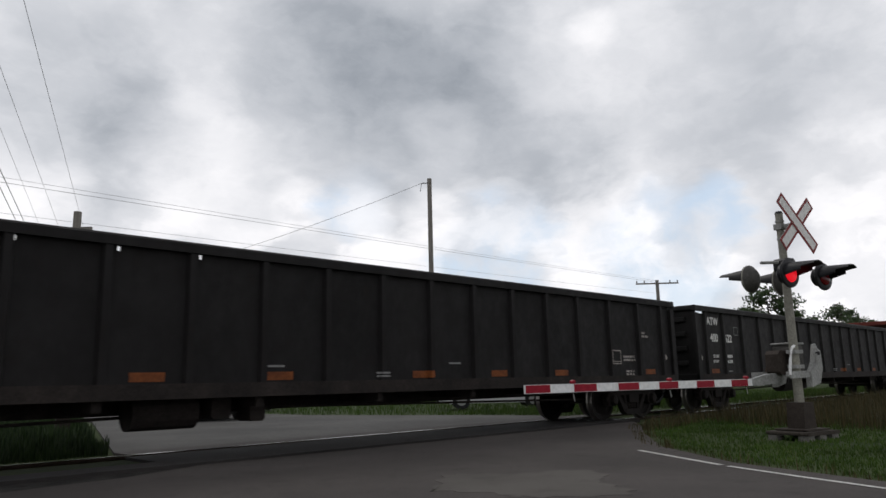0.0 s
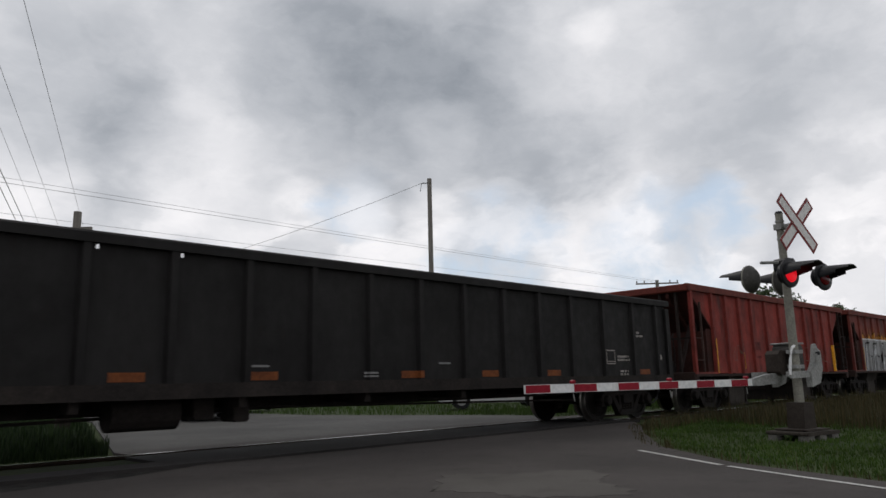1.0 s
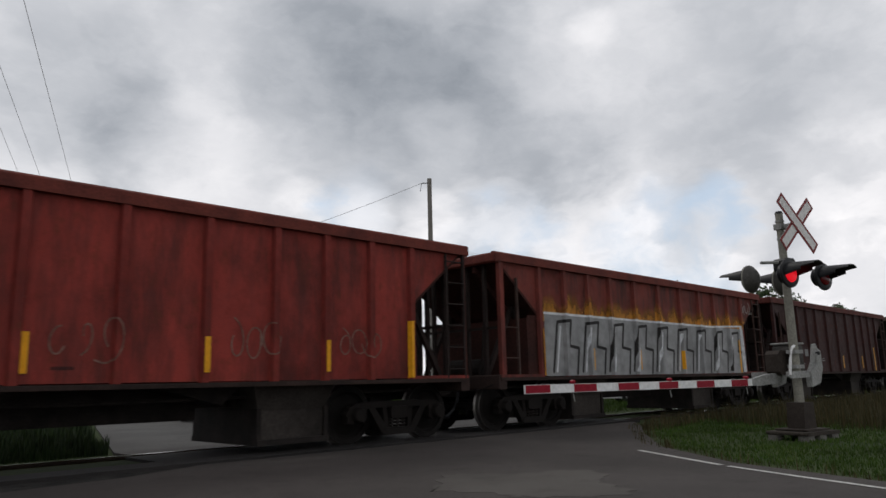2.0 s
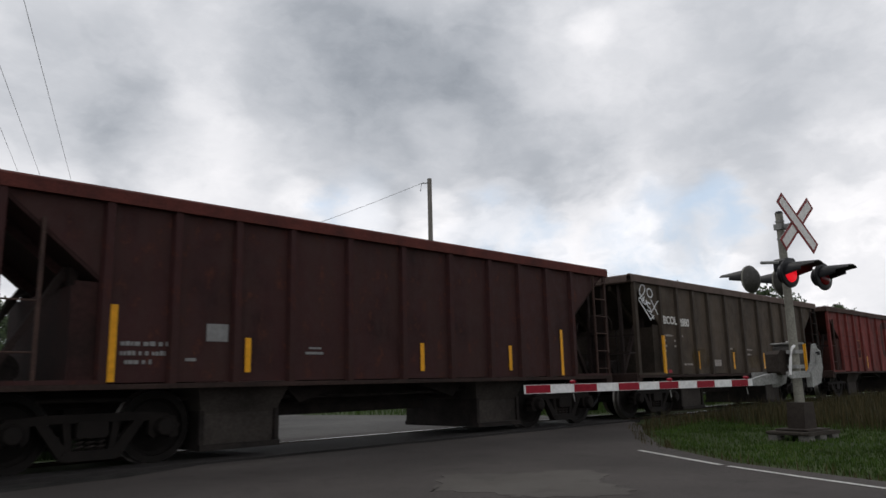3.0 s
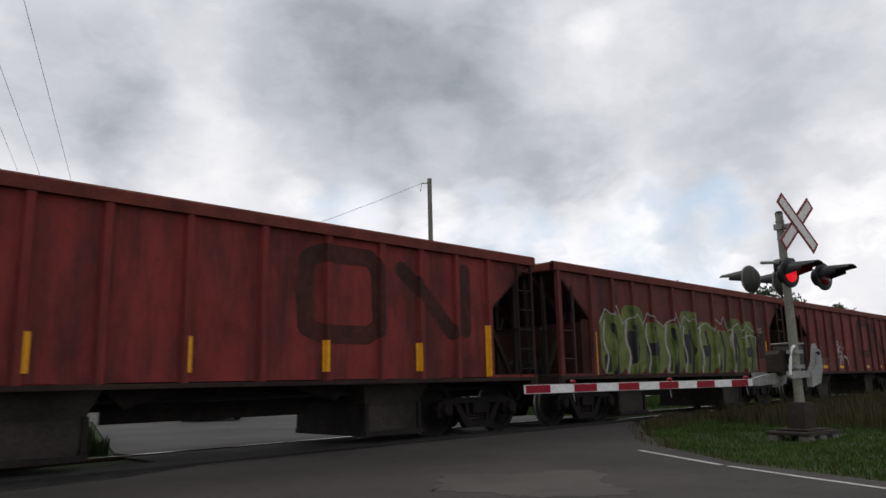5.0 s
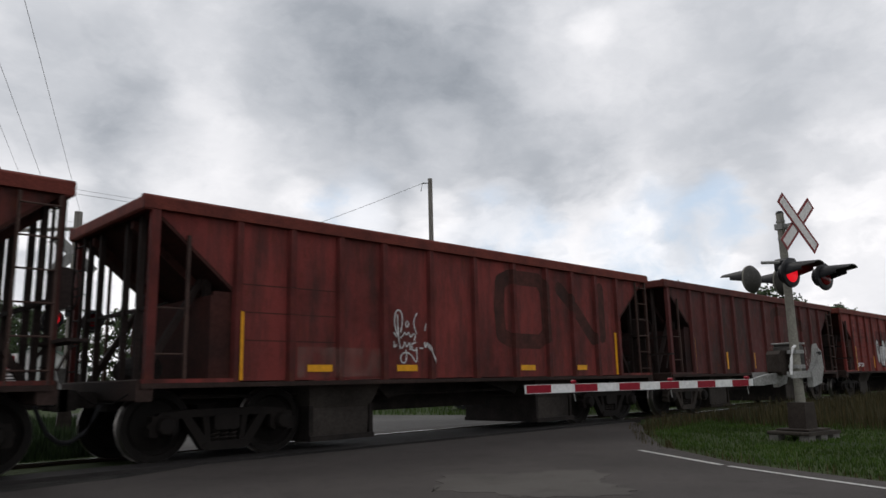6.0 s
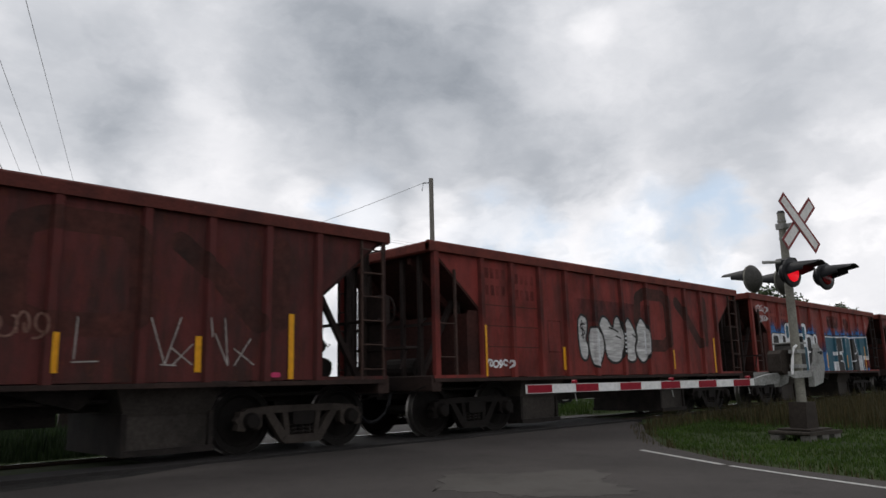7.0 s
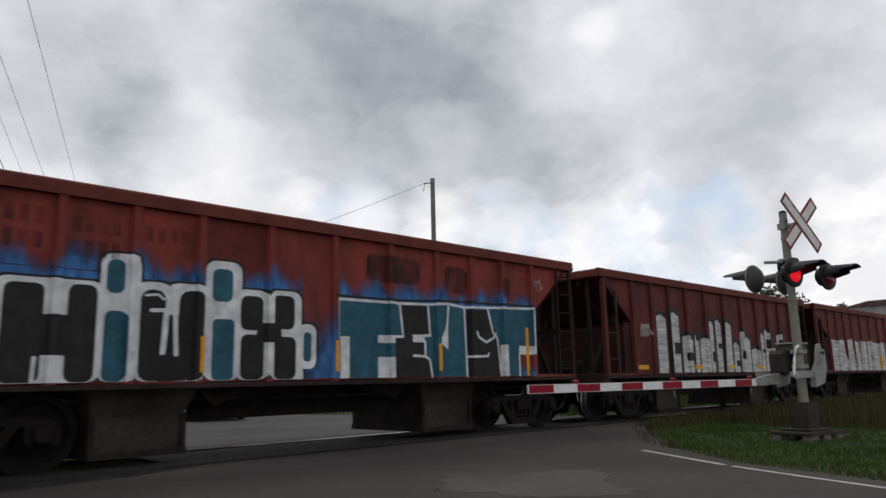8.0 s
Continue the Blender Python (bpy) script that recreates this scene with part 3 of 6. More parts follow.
        if brakes and e == 1:
            # hand brake with its housing, chain and step, at the trailing end
            housing = part("brake_housing", shared("brake_housing", lambda: Geo().box(-0.10, 0.08, -0.95, -0.55, 1.95, 2.45, 0.04).box(0.02, 0.06, -0.92, -0.58, 1.05, 1.95)), T_SHADED_STEEL, car, at=m @ pose(0, 1.9, 0))
            wheel = Geo().tube([(-0.16, -0.75 + 0.26 * math.cos(k * math.pi / 10), 2.2 + 0.26 * math.sin(k * math.pi / 10)) for k in range(21)], 0.016, 6)
            for k in range(3):
                wheel.bar((-0.16, -0.75, 2.2), (-0.16, -0.75 + 0.26 * math.cos(k * 2.1), 2.2 + 0.26 * math.sin(k * 2.1)), 0.02)
            part("brake_wheel", wheel, T_SHADED_STEEL, housing)
            part("brake_step", shared("brake_step", lambda: Geo().box(-0.12, 0.12, -1.2, 0.1, 1.52, 1.56).bar((0.0, -1.1, 1.54), (0.16, -1.1, 1.2), 0.03).bar((0.0, 0.0, 1.54), (0.16, 0.0, 1.2), 0.03)), T_SHADED_STEEL, car, at=m @ pose(0, 1.9, 0))
            part("valve", shared("valve", lambda: Geo().box(0.62, 1.0, -0.2, 0.35, 1.03, 1.75, 0.06).tube([(0.8, -0.75, 1.62), (0.8, 0.6, 1.62)], 0.13, 12)), M["under"], car, at=m)
        # outlet bay
        def bay():
            g = Geo()
            top, bot = (2.78, 4.24, 1.0), (2.95, 4.02, 0.16)
            Y0, Y1 = 1.12, 0.98
            vs = [(top[0], -Y0, top[2]), (top[1], -Y0, top[2]), (top[1], Y0, top[2]), (top[0], Y0, top[2]), (2.9, -Y1, 0.62), (4.08, -Y1, 0.62), (4.08, Y1, 0.62), (2.9, Y1, 0.62), (bot[0], -Y1, bot[2]), (bot[1], -Y1, bot[2]), (bot[1], Y1, bot[2]), (bot[0], Y1, bot[2])]
            return g.add(vs, [(0, 1, 5, 4), (1, 2, 6, 5), (2, 3, 7, 6), (3, 0, 4, 7), (4, 5, 9, 8), (5, 6, 10, 9), (6, 7, 11, 10), (7, 4, 8, 11), (3, 2, 1, 0), (8, 9, 10, 11)])
        b = part("outlet_bay", shared("bay", bay), M["bay"], car, "dusty bare steel", at=m)
        part("gate_frame", shared("gate", lambda: Geo().box(2.86, 4.12, -1.06, -0.99, 0.12, 0.2).box(2.86, 4.12, 0.99, 1.06, 0.12, 0.2).box(2.86, 2.93, -1.02, 1.02, 0.12, 0.66).box(4.05, 4.12, -1.02, 1.02, 0.12, 0.66)), M["under"], b)
        part("inner_slope", shared("inner", lambda: Geo().prism([(4.3, 1.0), (5.6, 1.0), (4.6, 0.72)], -0.85, 0.85)), M["under"], car, at=m)
        coupler(car, 0.0 if e == 0 else LH, -1 if e == 0 else 1)
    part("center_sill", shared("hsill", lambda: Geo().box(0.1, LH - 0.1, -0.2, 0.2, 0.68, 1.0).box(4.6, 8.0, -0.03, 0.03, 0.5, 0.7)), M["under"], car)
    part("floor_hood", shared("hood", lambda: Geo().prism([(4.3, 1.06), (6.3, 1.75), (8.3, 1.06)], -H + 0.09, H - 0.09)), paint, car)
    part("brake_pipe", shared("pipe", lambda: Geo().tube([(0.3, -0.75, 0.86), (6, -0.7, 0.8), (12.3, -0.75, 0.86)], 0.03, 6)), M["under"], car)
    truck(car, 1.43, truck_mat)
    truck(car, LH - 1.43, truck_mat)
    CARS.append((car, x0))
    return car


def post_mesh(s, z0, z1):
    """A hat-section post on the outside of a side sheet."""
    g = Geo()
    a, b = HALF - 0.078, HALF - 0.004
    prof = [(-0.075, a), (-0.048, b), (0.048, b), (0.075, a)]
    g.add([(x, s * y, z) for z in (z0, z1) for x, y in prof], [(0, 1, 2, 3), (7, 6, 5, 4), (0, 4, 5, 1), (1, 5, 6, 2), (2, 6, 7, 3), (3, 7, 4, 0)])
    return g


def chord_mesh(s, L, z=3.51, h=0.19):
    g = Geo()
    a, b, r = HALF - 0.11, HALF + 0.015, 0.03
    prof = [(a, z - h), (b, z - h), (b, z - r), (b - r, z), (a + r, z), (a, z - r)]
    n = len(prof)
    return g.add([(x, s * y, zz) for x in (-0.03, L + 0.03) for y, zz in prof], [tuple(range(n)), tuple(range(2 * n - 1, n - 1, -1))] + [(i, i + n, (i + 1) % n + n, (i + 1) % n) for i in range(n)])


GON_POSTS = [0.62, 1.73, 3.0, 4.25] + [4.25 + i * 12.27 / 11 for i in range(1, 11)] + [16.52, 17.77, 19.04, 20.15]


def slotted_side(s, L):
    """A gondola's side sheet, with long slots under the rim at its ends and a few small holes."""
    g = Geo().box(0.1, L - 0.1, s * (HALF - 0.075), s * (HALF - 0.087), 1.0, 2.715)
    slots = [(0.17, 0.56), (5.42, 5.45), (6.60, 6.635), (7.70, 7.735), (L - 0.56, L - 0.17)]
    for x0, x1 in zip([0.1] + [b for a, b in slots], [a for a, b in slots] + [L - 0.1]):
        g.box(x0, x1, s * (HALF - 0.075), s * (HALF - 0.087), 2.715, 2.8)
    return g


def gondola(x0, paint, label, truck_mat):
    """Mill gondola: low straight sides with many posts, flat floor, open top."""
    car = thing("gondola_car", label, "freight car", (x0, TRACK_Y, 0), "cars of the freight train")
    H, L = HALF, LG
    for s in (-1, 1):
        sd = part("side", shared("gon_side_%d" % s, lambda: slotted_side(s, L)), paint, car)
        for x in GON_POSTS:
            part("side_post", shared("gpost_%d" % s, lambda: post_mesh(s, 0.98, 2.79)), paint, sd, at=(x, 0, 0))
        part("top_chord", shared("gchord_%d" % s, lambda: chord_mesh(s, L, 2.93, 0.15)), paint, car)
        part("side_sill", shared("gsill_%d" % s, lambda: Geo().box(0.03, L - 0.03, s * H if s < 0 else s * H - 0.12, s * H + 0.12 if s < 0 else s * H, 0.84, 1.04, 0.015)), M["under"], car)
    for e in (0, 1):
        m = Matrix.Identity(4) if e == 0 else Matrix.Translation((L, 0, 0)) @ Matrix.Rotation(math.pi, 4, "Z")

        def end():
            return Geo().box(0.08, 0.12, -H + 0.08, H - 0.08, 1.0, 2.9)
        wall = part("end_wall", shared("gon_end", end), paint, car, at=m)
        for z in (1.35, 1.75, 2.15, 2.55):
            part("end_rib", shared("gon_rib", lambda: Geo().box(0.0, 0.08, -H + 0.35, H - 0.35, -0.07, 0.07, 0.02)), paint, wall, at=(0, 0, z))
        for y in (-1.0, 1.0):
            part("end_stiffener", shared("gstiff", lambda: Geo().box(-0.06, 0.0, -0.09, 0.09, 1.0, 2.78, 0.02)), paint, car, at=m @ pose(0, y * 0.55, 0))
        part("corner_post", shared("gcorner_a", lambda: Geo().box(-0.02, 0.16, -H, -H + 0.1, 0.9, 2.72)), paint, car, at=m)
        part("corner_post", shared("gcorner_b", lambda: Geo().box(-0.02, 0.16, H - 0.1, H, 0.9, 2.72)), paint, car, at=m)
        part("end_chord", shared("gend_chord", lambda: Geo().box(-0.03, 0.1, -H, H, 2.79, 2.93, 0.03)), paint, car, at=m)
        part("end_sill", shared("gend_sill", lambda: Geo().box(-0.02, 0.2, -H + 0.02, H - 0.02, 0.78, 1.06, 0.02)), paint, car, at=m)
        part("end_ladder", shared("gladder", lambda: ladder_mesh(0.42, 0.62, 2.7, 5)), M["under"], car, at=m @ pose(-0.04, 0.95, 0, 0, 0, 90))
        coupler(car, 0.0 if e == 0 else L, -1 if e == 0 else 1)
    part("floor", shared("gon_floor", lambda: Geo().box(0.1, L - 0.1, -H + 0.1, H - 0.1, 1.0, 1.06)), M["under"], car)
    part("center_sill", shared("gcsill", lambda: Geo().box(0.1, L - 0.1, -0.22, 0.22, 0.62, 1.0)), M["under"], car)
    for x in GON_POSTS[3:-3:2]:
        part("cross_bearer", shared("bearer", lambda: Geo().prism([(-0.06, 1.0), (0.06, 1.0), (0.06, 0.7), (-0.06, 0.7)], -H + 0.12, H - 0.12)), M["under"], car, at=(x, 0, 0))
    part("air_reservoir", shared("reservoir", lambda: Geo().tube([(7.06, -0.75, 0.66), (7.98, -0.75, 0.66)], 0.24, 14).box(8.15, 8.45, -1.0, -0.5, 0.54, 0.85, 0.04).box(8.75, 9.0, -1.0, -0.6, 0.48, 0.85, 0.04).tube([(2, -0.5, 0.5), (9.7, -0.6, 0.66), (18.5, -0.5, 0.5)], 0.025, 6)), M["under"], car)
    truck(car, 1.68, truck_mat)
    truck(car, L - 1.68, truck_mat)
    CARS.append((car, x0))
    return car


# dark steel, with the shade of the end recesses put into its colour
T_SHADED_STEEL = mottled("shaded_dark_steel", (0.016, 0.012, 0.011), (0.038, 0.026, 0.023), 1.5, 25, 0.88)
# darker copies of the car paints: recess shade put into the colour
T_SHADED_RED = mottled("shaded_oxide_paint", (0.026, 0.012, 0.010), (0.070, 0.022, 0.017), 1.1, 18, 0.85)
T_SHADED_MAROON = mottled("shaded_maroon_paint", (0.018, 0.0105, 0.0095), (0.042, 0.0165, 0.0145), 1.1, 18, 0.85)
T_SHADED_OLIVE = mottled("shaded_olive_paint", (0.020, 0.016, 0.012), (0.048, 0.036, 0.027), 1.1, 18, 0.85)
# side and end sills of the hoppers, darker than most car paints
T_DARK_SILL = mottled("dark_brown_steel", (0.02, 0.014, 0.012), (0.05, 0.03, 0.025), 1.5, 25, 0.85)
GRIME = (0.04, 0.018, 0.015)
P_GON = car_paint("charcoal_car_paint", (0.0125, 0.0115, 0.0115), (0.009, 0.008, 0.008), 1, 0.5, (0.017, 0.014, 0.013))
P_GON2 = car_paint("charcoal_car_paint", (0.0165, 0.0155, 0.015), (0.011, 0.010, 0.0098), 2, 0.5, (0.02, 0.017, 0.016))
P_RED = {}


def red_paint(key, base, wear):
    P_RED[key] = car_paint("oxide_car_paint", base, GRIME, 3 + len(P_RED) * 1.37, wear)
    return P_RED[key]


T_RUST = mottled("rusty_rim_paint", (0.095, 0.024, 0.019), (0.185, 0.042, 0.029), 3, 30, 0.75)
T_MAROON = mottled("maroon_rim_paint", (0.065, 0.019, 0.016), (0.125, 0.031, 0.023), 3, 30, 0.75)
T_BROWN = mottled("brown_rim_paint", (0.085, 0.06, 0.05), (0.14, 0.10, 0.085), 3, 30, 0.8)
T_DARK = mottled("dark_rim_paint", (0.045, 0.028, 0.024), (0.085, 0.05, 0.04), 3, 30, 0.8)
P_OLIVE = car_paint("olive_brown_car_paint", (0.074, 0.055, 0.039), (0.044, 0.033, 0.025), 9, 0.5, (0.05, 0.035, 0.024))
T_TRUCK2 = mottled("pale_dusty_steel", (0.026, 0.021, 0.018), (0.066, 0.054, 0.046), 4, 35, 0.85)

gon1 = gondola(-3.229, P_GON, "charcoal gondola car with grimy ribbed sides", M["truck"])
gon2 = gondola(18.78, P_GON2, "charcoal gondola car with white lettering", M["truck"])
RED_CARS = {}
for key, x0, base, wear, trim, tm, lab in (
        ("H1", 40.758, (0.252, 0.036, 0.027), 0.45, T_RUST, M["truck"], "bright oxide red hopper car with rust stains"),
        ("H2", 54.184, (0.175, 0.0370, 0.0279), 0.6, T_RUST, M["truck"], "oxide red hopper car with silver graffiti"),
        ("H3", 67.76, (0.038, 0.0135, 0.0128), 0.6, T_MAROON, M["truck"], "dark maroon brown hopper car with yellow reflectors"),
        ("H4", 81.462, None, 0, T_BROWN, M["truck"], "olive brown hopper car with white lettering and a scrawl"),
        ("H5", 95.237, (0.175, 0.0286, 0.0251), 0.5, T_DARK, M["truck"], "oxide red hopper car with a faded dark emblem"),
        ("H6", 108.856, (0.200, 0.0310, 0.0275), 0.5, T_RUST, M["truck"], "deep red hopper car with yellow reflectors"),
        ("H7", 122.167, (0.121, 0.0286, 0.0233), 0.6, T_RUST, M["truck"], "rusty red hopper car with green graffiti"),
        ("H8", 135.667, (0.178, 0.0330, 0.0285), 0.5, T_RUST, M["truck"], "oxide red hopper car with white scrawled graffiti"),
        ("H9", 149.173, (0.085, 0.0205, 0.0185), 0.75, T_MAROON, T_TRUCK2, "dark stained red hopper car with yellow reflectors"),
        ("H10", 162.752, (0.199, 0.0319, 0.0260), 0.4, T_RUST, M["truck"], "oxide red hopper car with silver bubble graffiti"),
        ("H11", 176.304, (0.230, 0.0400, 0.0310), 0.4, T_RUST, M["truck"], "oxide red hopper car with a large teal and black mural"),
        ("H12", 190.0, (0.145, 0.0252, 0.0233), 0.5, T_RUST, M["truck"], "deep red hopper car with white graffiti"),
        ("H13", 203.6, (0.155, 0.0277, 0.0251), 0.5, T_RUST, M["truck"], "deep red hopper car with pale graffiti")):
    paint = P_OLIVE if base is None else red_paint(key, base, wear)
    RED_CARS[key] = hopper(x0, paint, trim, lab, tm, key != "H4", key in ("H2", "H3", "H7", "H8", "H9", "H10"), {"H4": T_SHADED_OLIVE, "H3": T_SHADED_MAROON, "H9": T_SHADED_MAROON}.get(key))



def covered_hopper(x0, L=15.2):
    """Tall covered hopper: ribbed sides, shallow roof with hatches, plain ends."""
    car = thing("covered_hopper_car", "tall pale grey covered hopper car with a shallow roof", "freight car", (x0, TRACK_Y, 0), "cars of the freight train")
    H, top = HALF, 4.35
    shell = mottled("pale_grey_car_paint", (0.30, 0.30, 0.29), (0.46, 0.46, 0.45), 1.2, 25, 0.7)
    part("body", Geo().prism([(1.5, 1.1), (L - 1.5, 1.1), (L - 0.2, 2.5), (L - 0.2, top), (0.2, top), (0.2, 2.5)], -H, H), shell, car)
    roof = Geo().add([(x, y, z) for x in (0.05, L - 0.05) for y, z in ((-H - 0.05, top), (-H - 0.05, top + 0.05), (-0.5, top + 0.26), (0.5, top + 0.26), (H + 0.05, top + 0.05), (H + 0.05, top))],
                     [tuple(range(6)), tuple(range(11, 5, -1))] + [(i, i + 6, (i + 1) % 6 + 6, (i + 1) % 6) for i in range(6)])
    part("roof", roof, T_BROWN, car, "brown grey shallow roof")
    for k in range(4):
        part("hatch", shared("hatch", lambda: Geo().box(-0.9, 0.9, -0.28, 0.28, top + 0.25, top + 0.33, 0.02)), shell, car, at=(2.4 + 3.4 * k, 0, 0))
    for s in (-1, 1):
        for k in range(12):
            part("side_post", shared("tall_post_%d" % s, lambda: Geo().box(-0.05, 0.05, s * H - 0.01, s * H + s * 0.07, 2.5, top - 0.02)), shell, car, at=(0.6 + k * (L - 1.2) / 11, 0, 0))
        part("side_sill", Geo().box(0.1, L - 0.1, s * H - 0.06, s * H + 0.06, 0.95, 1.12), shell, car)
    for e in (0, 1):
        m = Matrix.Identity(4) if e == 0 else Matrix.Translation((L, 0, 0)) @ Matrix.Rotation(math.pi, 4, "Z")
        for y in (-1.1, 0.0, 1.1):
            part("end_post", shared("tall_end_post", lambda: Geo().box(0.12, 0.2, -0.06, 0.06, 1.0, top)), shell, car, at=m @ pose(0, y, 0))
        part("end_ladder", shared("tall_ladder", lambda: ladder_mesh(0.42, 1.0, top, 9)), shell, car, at=m @ pose(0.07, 0.55, 0, 0, 0, 90))
        part("end_platform", shared("tall_platform", lambda: Geo().box(0.0, 2.2, -H + 0.05, H - 0.05, 0.86, 1.02)), M["under"], car, at=m)
        coupler(car, 0.0 if e == 0 else L, -1 if e == 0 else 1)
    part("center_sill", Geo().box(0.1, L - 0.1, -0.2, 0.2, 0.68, 1.05), M["under"], car)
    truck(car, 1.6, M["truck"])
    truck(car, L - 1.6, M["truck"])
    CARS.append((car, x0))


covered_hopper(217.2)

# ---- crossing signals with gates ----
ACROSS = -12.717      # degrees: the gate arm lies across the road


def disc(g, x, y, z, r, d, n=24):
    return g.lathe([(r * 0.97, -d / 2), (r, -d / 4), (r, d / 4), (r * 0.97, d / 2)], n, (x, y, z))


def lamp(sig, x, side, z, lit):
    """A flasher: round background, hood and lens; side -1 faces the near road, 1 the far road."""
    y = side * 0.36
    back = part("lamp_background", disc(Geo(), x, y, z, 0.235, 0.03), M["mast"] if side > 0 else M["black"], sig, "pale grey back of a lamp" if side > 0 else "", smooth=True)
    part("lamp_face", disc(Geo(), x, y + side * 0.02, z, 0.23, 0.012), M["black"], back, smooth=True)
    if side > 0:
        part("lamp_housing", Geo().lathe([(0.02, y - 0.13), (0.10, y - 0.12), (0.17, y - 0.08), (0.232, y - 0.016)], 20, (x, 0, z)), M["grey"], back, "grey domed back of a lamp", smooth=True)
    else:
        part("lamp_housing", Geo().lathe([(0.10, y + 0.16), (0.15, y + 0.12), (0.16, y)], 18, (x, 0, z)), M["black"], back, smooth=True)
    part("lens", Geo().lathe([(0.15, y + side * 0.02), (0.145, y + side * 0.04), (0.10, y + side * 0.055), (0.02, y + side * 0.06)], 20, (x, 0, z)), M["lens_on"] if lit else M["lens_off"], back, "lit red lens" if lit else "dark red lens", smooth=True)
    g = Geo()
    n = 14
    vs = []
    for k in range(n + 1):
        a = math.pi * (-0.08 + 1.16 * k / n)
        for r, yy, drop in ((0.175, 0.02, 0), (0.165, 0.50, 0.0)):
            vs.append((x + r * math.cos(a), y + side * (yy - (0.2 if r < 0.17 and math.sin(a) < 0.3 else 0)), z + r * math.sin(a) * (1 if yy < 0.1 else 0.62) + (0.04 if yy > 0.1 else 0)))
        for r, yy in ((0.155, 0.50), (0.165, 0.02)):
            vs.append((x + r * math.cos(a), y + side * (yy - (0.2 if yy > 0.1 and math.sin(a) < 0.3 else 0)), z + r * math.sin(a) * (1 if yy < 0.1 else 0.60) + (0.035 if yy > 0.1 else 0)))
    fs = []
    for k in range(n):
        for j in range(4):
            fs.append((k * 4 + j, k * 4 + (j + 1) % 4, (k + 1) * 4 + (j + 1) % 4, (k + 1) * 4 + j))
    g.add(vs, fs)
    part("hood", g, M["black"], back)


def crossing_signal(at, turn, label, lit, up=0.0):
    sig = thing("crossing_signal", label, "railway signal", pose(*at, 0, 0, turn), "signals of the level crossing")
    part("mast", Geo().tube([(0, 0, 0.5), (0, 0, 1.9), (0, 0, 3.70 + up)], [0.078, 0.07, 0.062], 16), M["mast"], sig, smooth=True)
    cap = Geo().lathe([(0.01, 0.05), (0.05, 0.04), (0.07, 0.0)], 14)
    cap.v = [(x, z, y + 3.70 + up) for x, y, z in cap.v]
    part("mast_cap", cap, M["black"], sig)
    base = part("pedestal", Geo().prism([(-0.16, 0.13), (0.16, 0.13), (0.13, 0.56), (-0.13, 0.56)], -0.15, 0.15), M["rustgrey"], sig)
    part("base_plate", Geo().box(-0.30, 0.30, -0.28, 0.28, 0.12, 0.15, 0.01), M["rustgrey"], base)
    slab = part("platform", Geo().box(-0.44, 0.44, -0.36, 0.36, 0.06, 0.115, 0.015), M["plank"], sig, "weathered dark plank platform")
    for x, y in ((-0.33, -0.26), (0.33, -0.26), (-0.33, 0.26), (0.33, 0.26), (-0.02, -0.27)):
        part("foot", Geo().box(x - 0.09, x + 0.09, y - 0.08, y + 0.08, -0.09, 0.06, 0.01), M["concrete"], slab)
    # crossbuck
    for a in (-42, 42):
        m = pose(0.0, -0.30 - (0.014 if a > 0 else 0), 3.47 + up, 0, a, 0)
        b = part("crossbuck_blade", Geo().box(-0.60, 0.60, -0.002, 0.004, -0.118, 0.118), M["pale"], sig, "bare metal blade with a painted front", at=m)
        part("blade_border", Geo().box(-0.60, 0.60, -0.0044, -0.0021, -0.118, 0.118), M["signred"], b, "dark red border")
        part("blade_face", Geo().box(-0.555, 0.555, -0.007, -0.0045, -0.072, 0.072), M["signwhite"], b, "white blade face")
    part("sign_bracket", Geo().box(-0.03, 0.03, -0.30, -0.06, 3.44 + up, 3.50 + up).box(-0.085, 0.085, -0.07, 0.07, 3.42 + up, 3.52 + up), M["pale"], sig)
    for z in (3.25 + up, 3.55 + up):
        part("band", Geo().tube([(0, 0, z), (0, 0, z + 0.03)], 0.072, 14), M["pale"], sig)
    # lamps on their arm
    part("lamp_arm", Geo().tube([(-0.46, 0.12, 2.84), (-0.1, 0.02, 2.86), (0.1, -0.02, 2.86), (0.46, -0.12, 2.84)], 0.026, 10), M["pale"], sig)
    part("junction_box", Geo().box(-0.13, 0.13, -0.12, 0.12, 2.70, 2.92, 0.04), M["black"], sig)
    part("terminal_cover", Geo().box(-0.05, 0.03, -0.155, -0.121, 2.60, 2.70, 0.01), M["pale"], sig, "small pale cover plate")
    lamp(sig, -0.46, -1, 2.60, lit == "near")
    lamp(sig, 0.48, -1, 2.60, False)
    lamp(sig, -0.44, 1, 2.60, False)
    lamp(sig, 0.40, 1, 2.60, lit == "far")
    # gate machine
    box = part("gate_machine", Geo().box(0.02, 0.36, 0.07, 0.40, 1.02, 1.50, 0.05), M["grey"], sig, "grey enamelled gate machine")
    part("machine_door", Geo().box(0.06, 0.32, 0.058, 0.069, 1.08, 1.44, 0.03), M["grey"], box)
    part("machine_lid", Geo().box(0.0, 0.38, 0.05, 0.42, 1.50, 1.53, 0.01), M["pale"], box)
    part("shaft_case", Geo().box(-0.26, 0.02, 0.12, 0.36, 1.00, 1.40, 0.06), M["rustgrey"], box, "dark greasy shaft case")
    for z in (1.10, 1.34):
        part("clamp", Geo().box(-0.11, 0.11, -0.09, 0.07, z, z + 0.06), M["pale"], box)
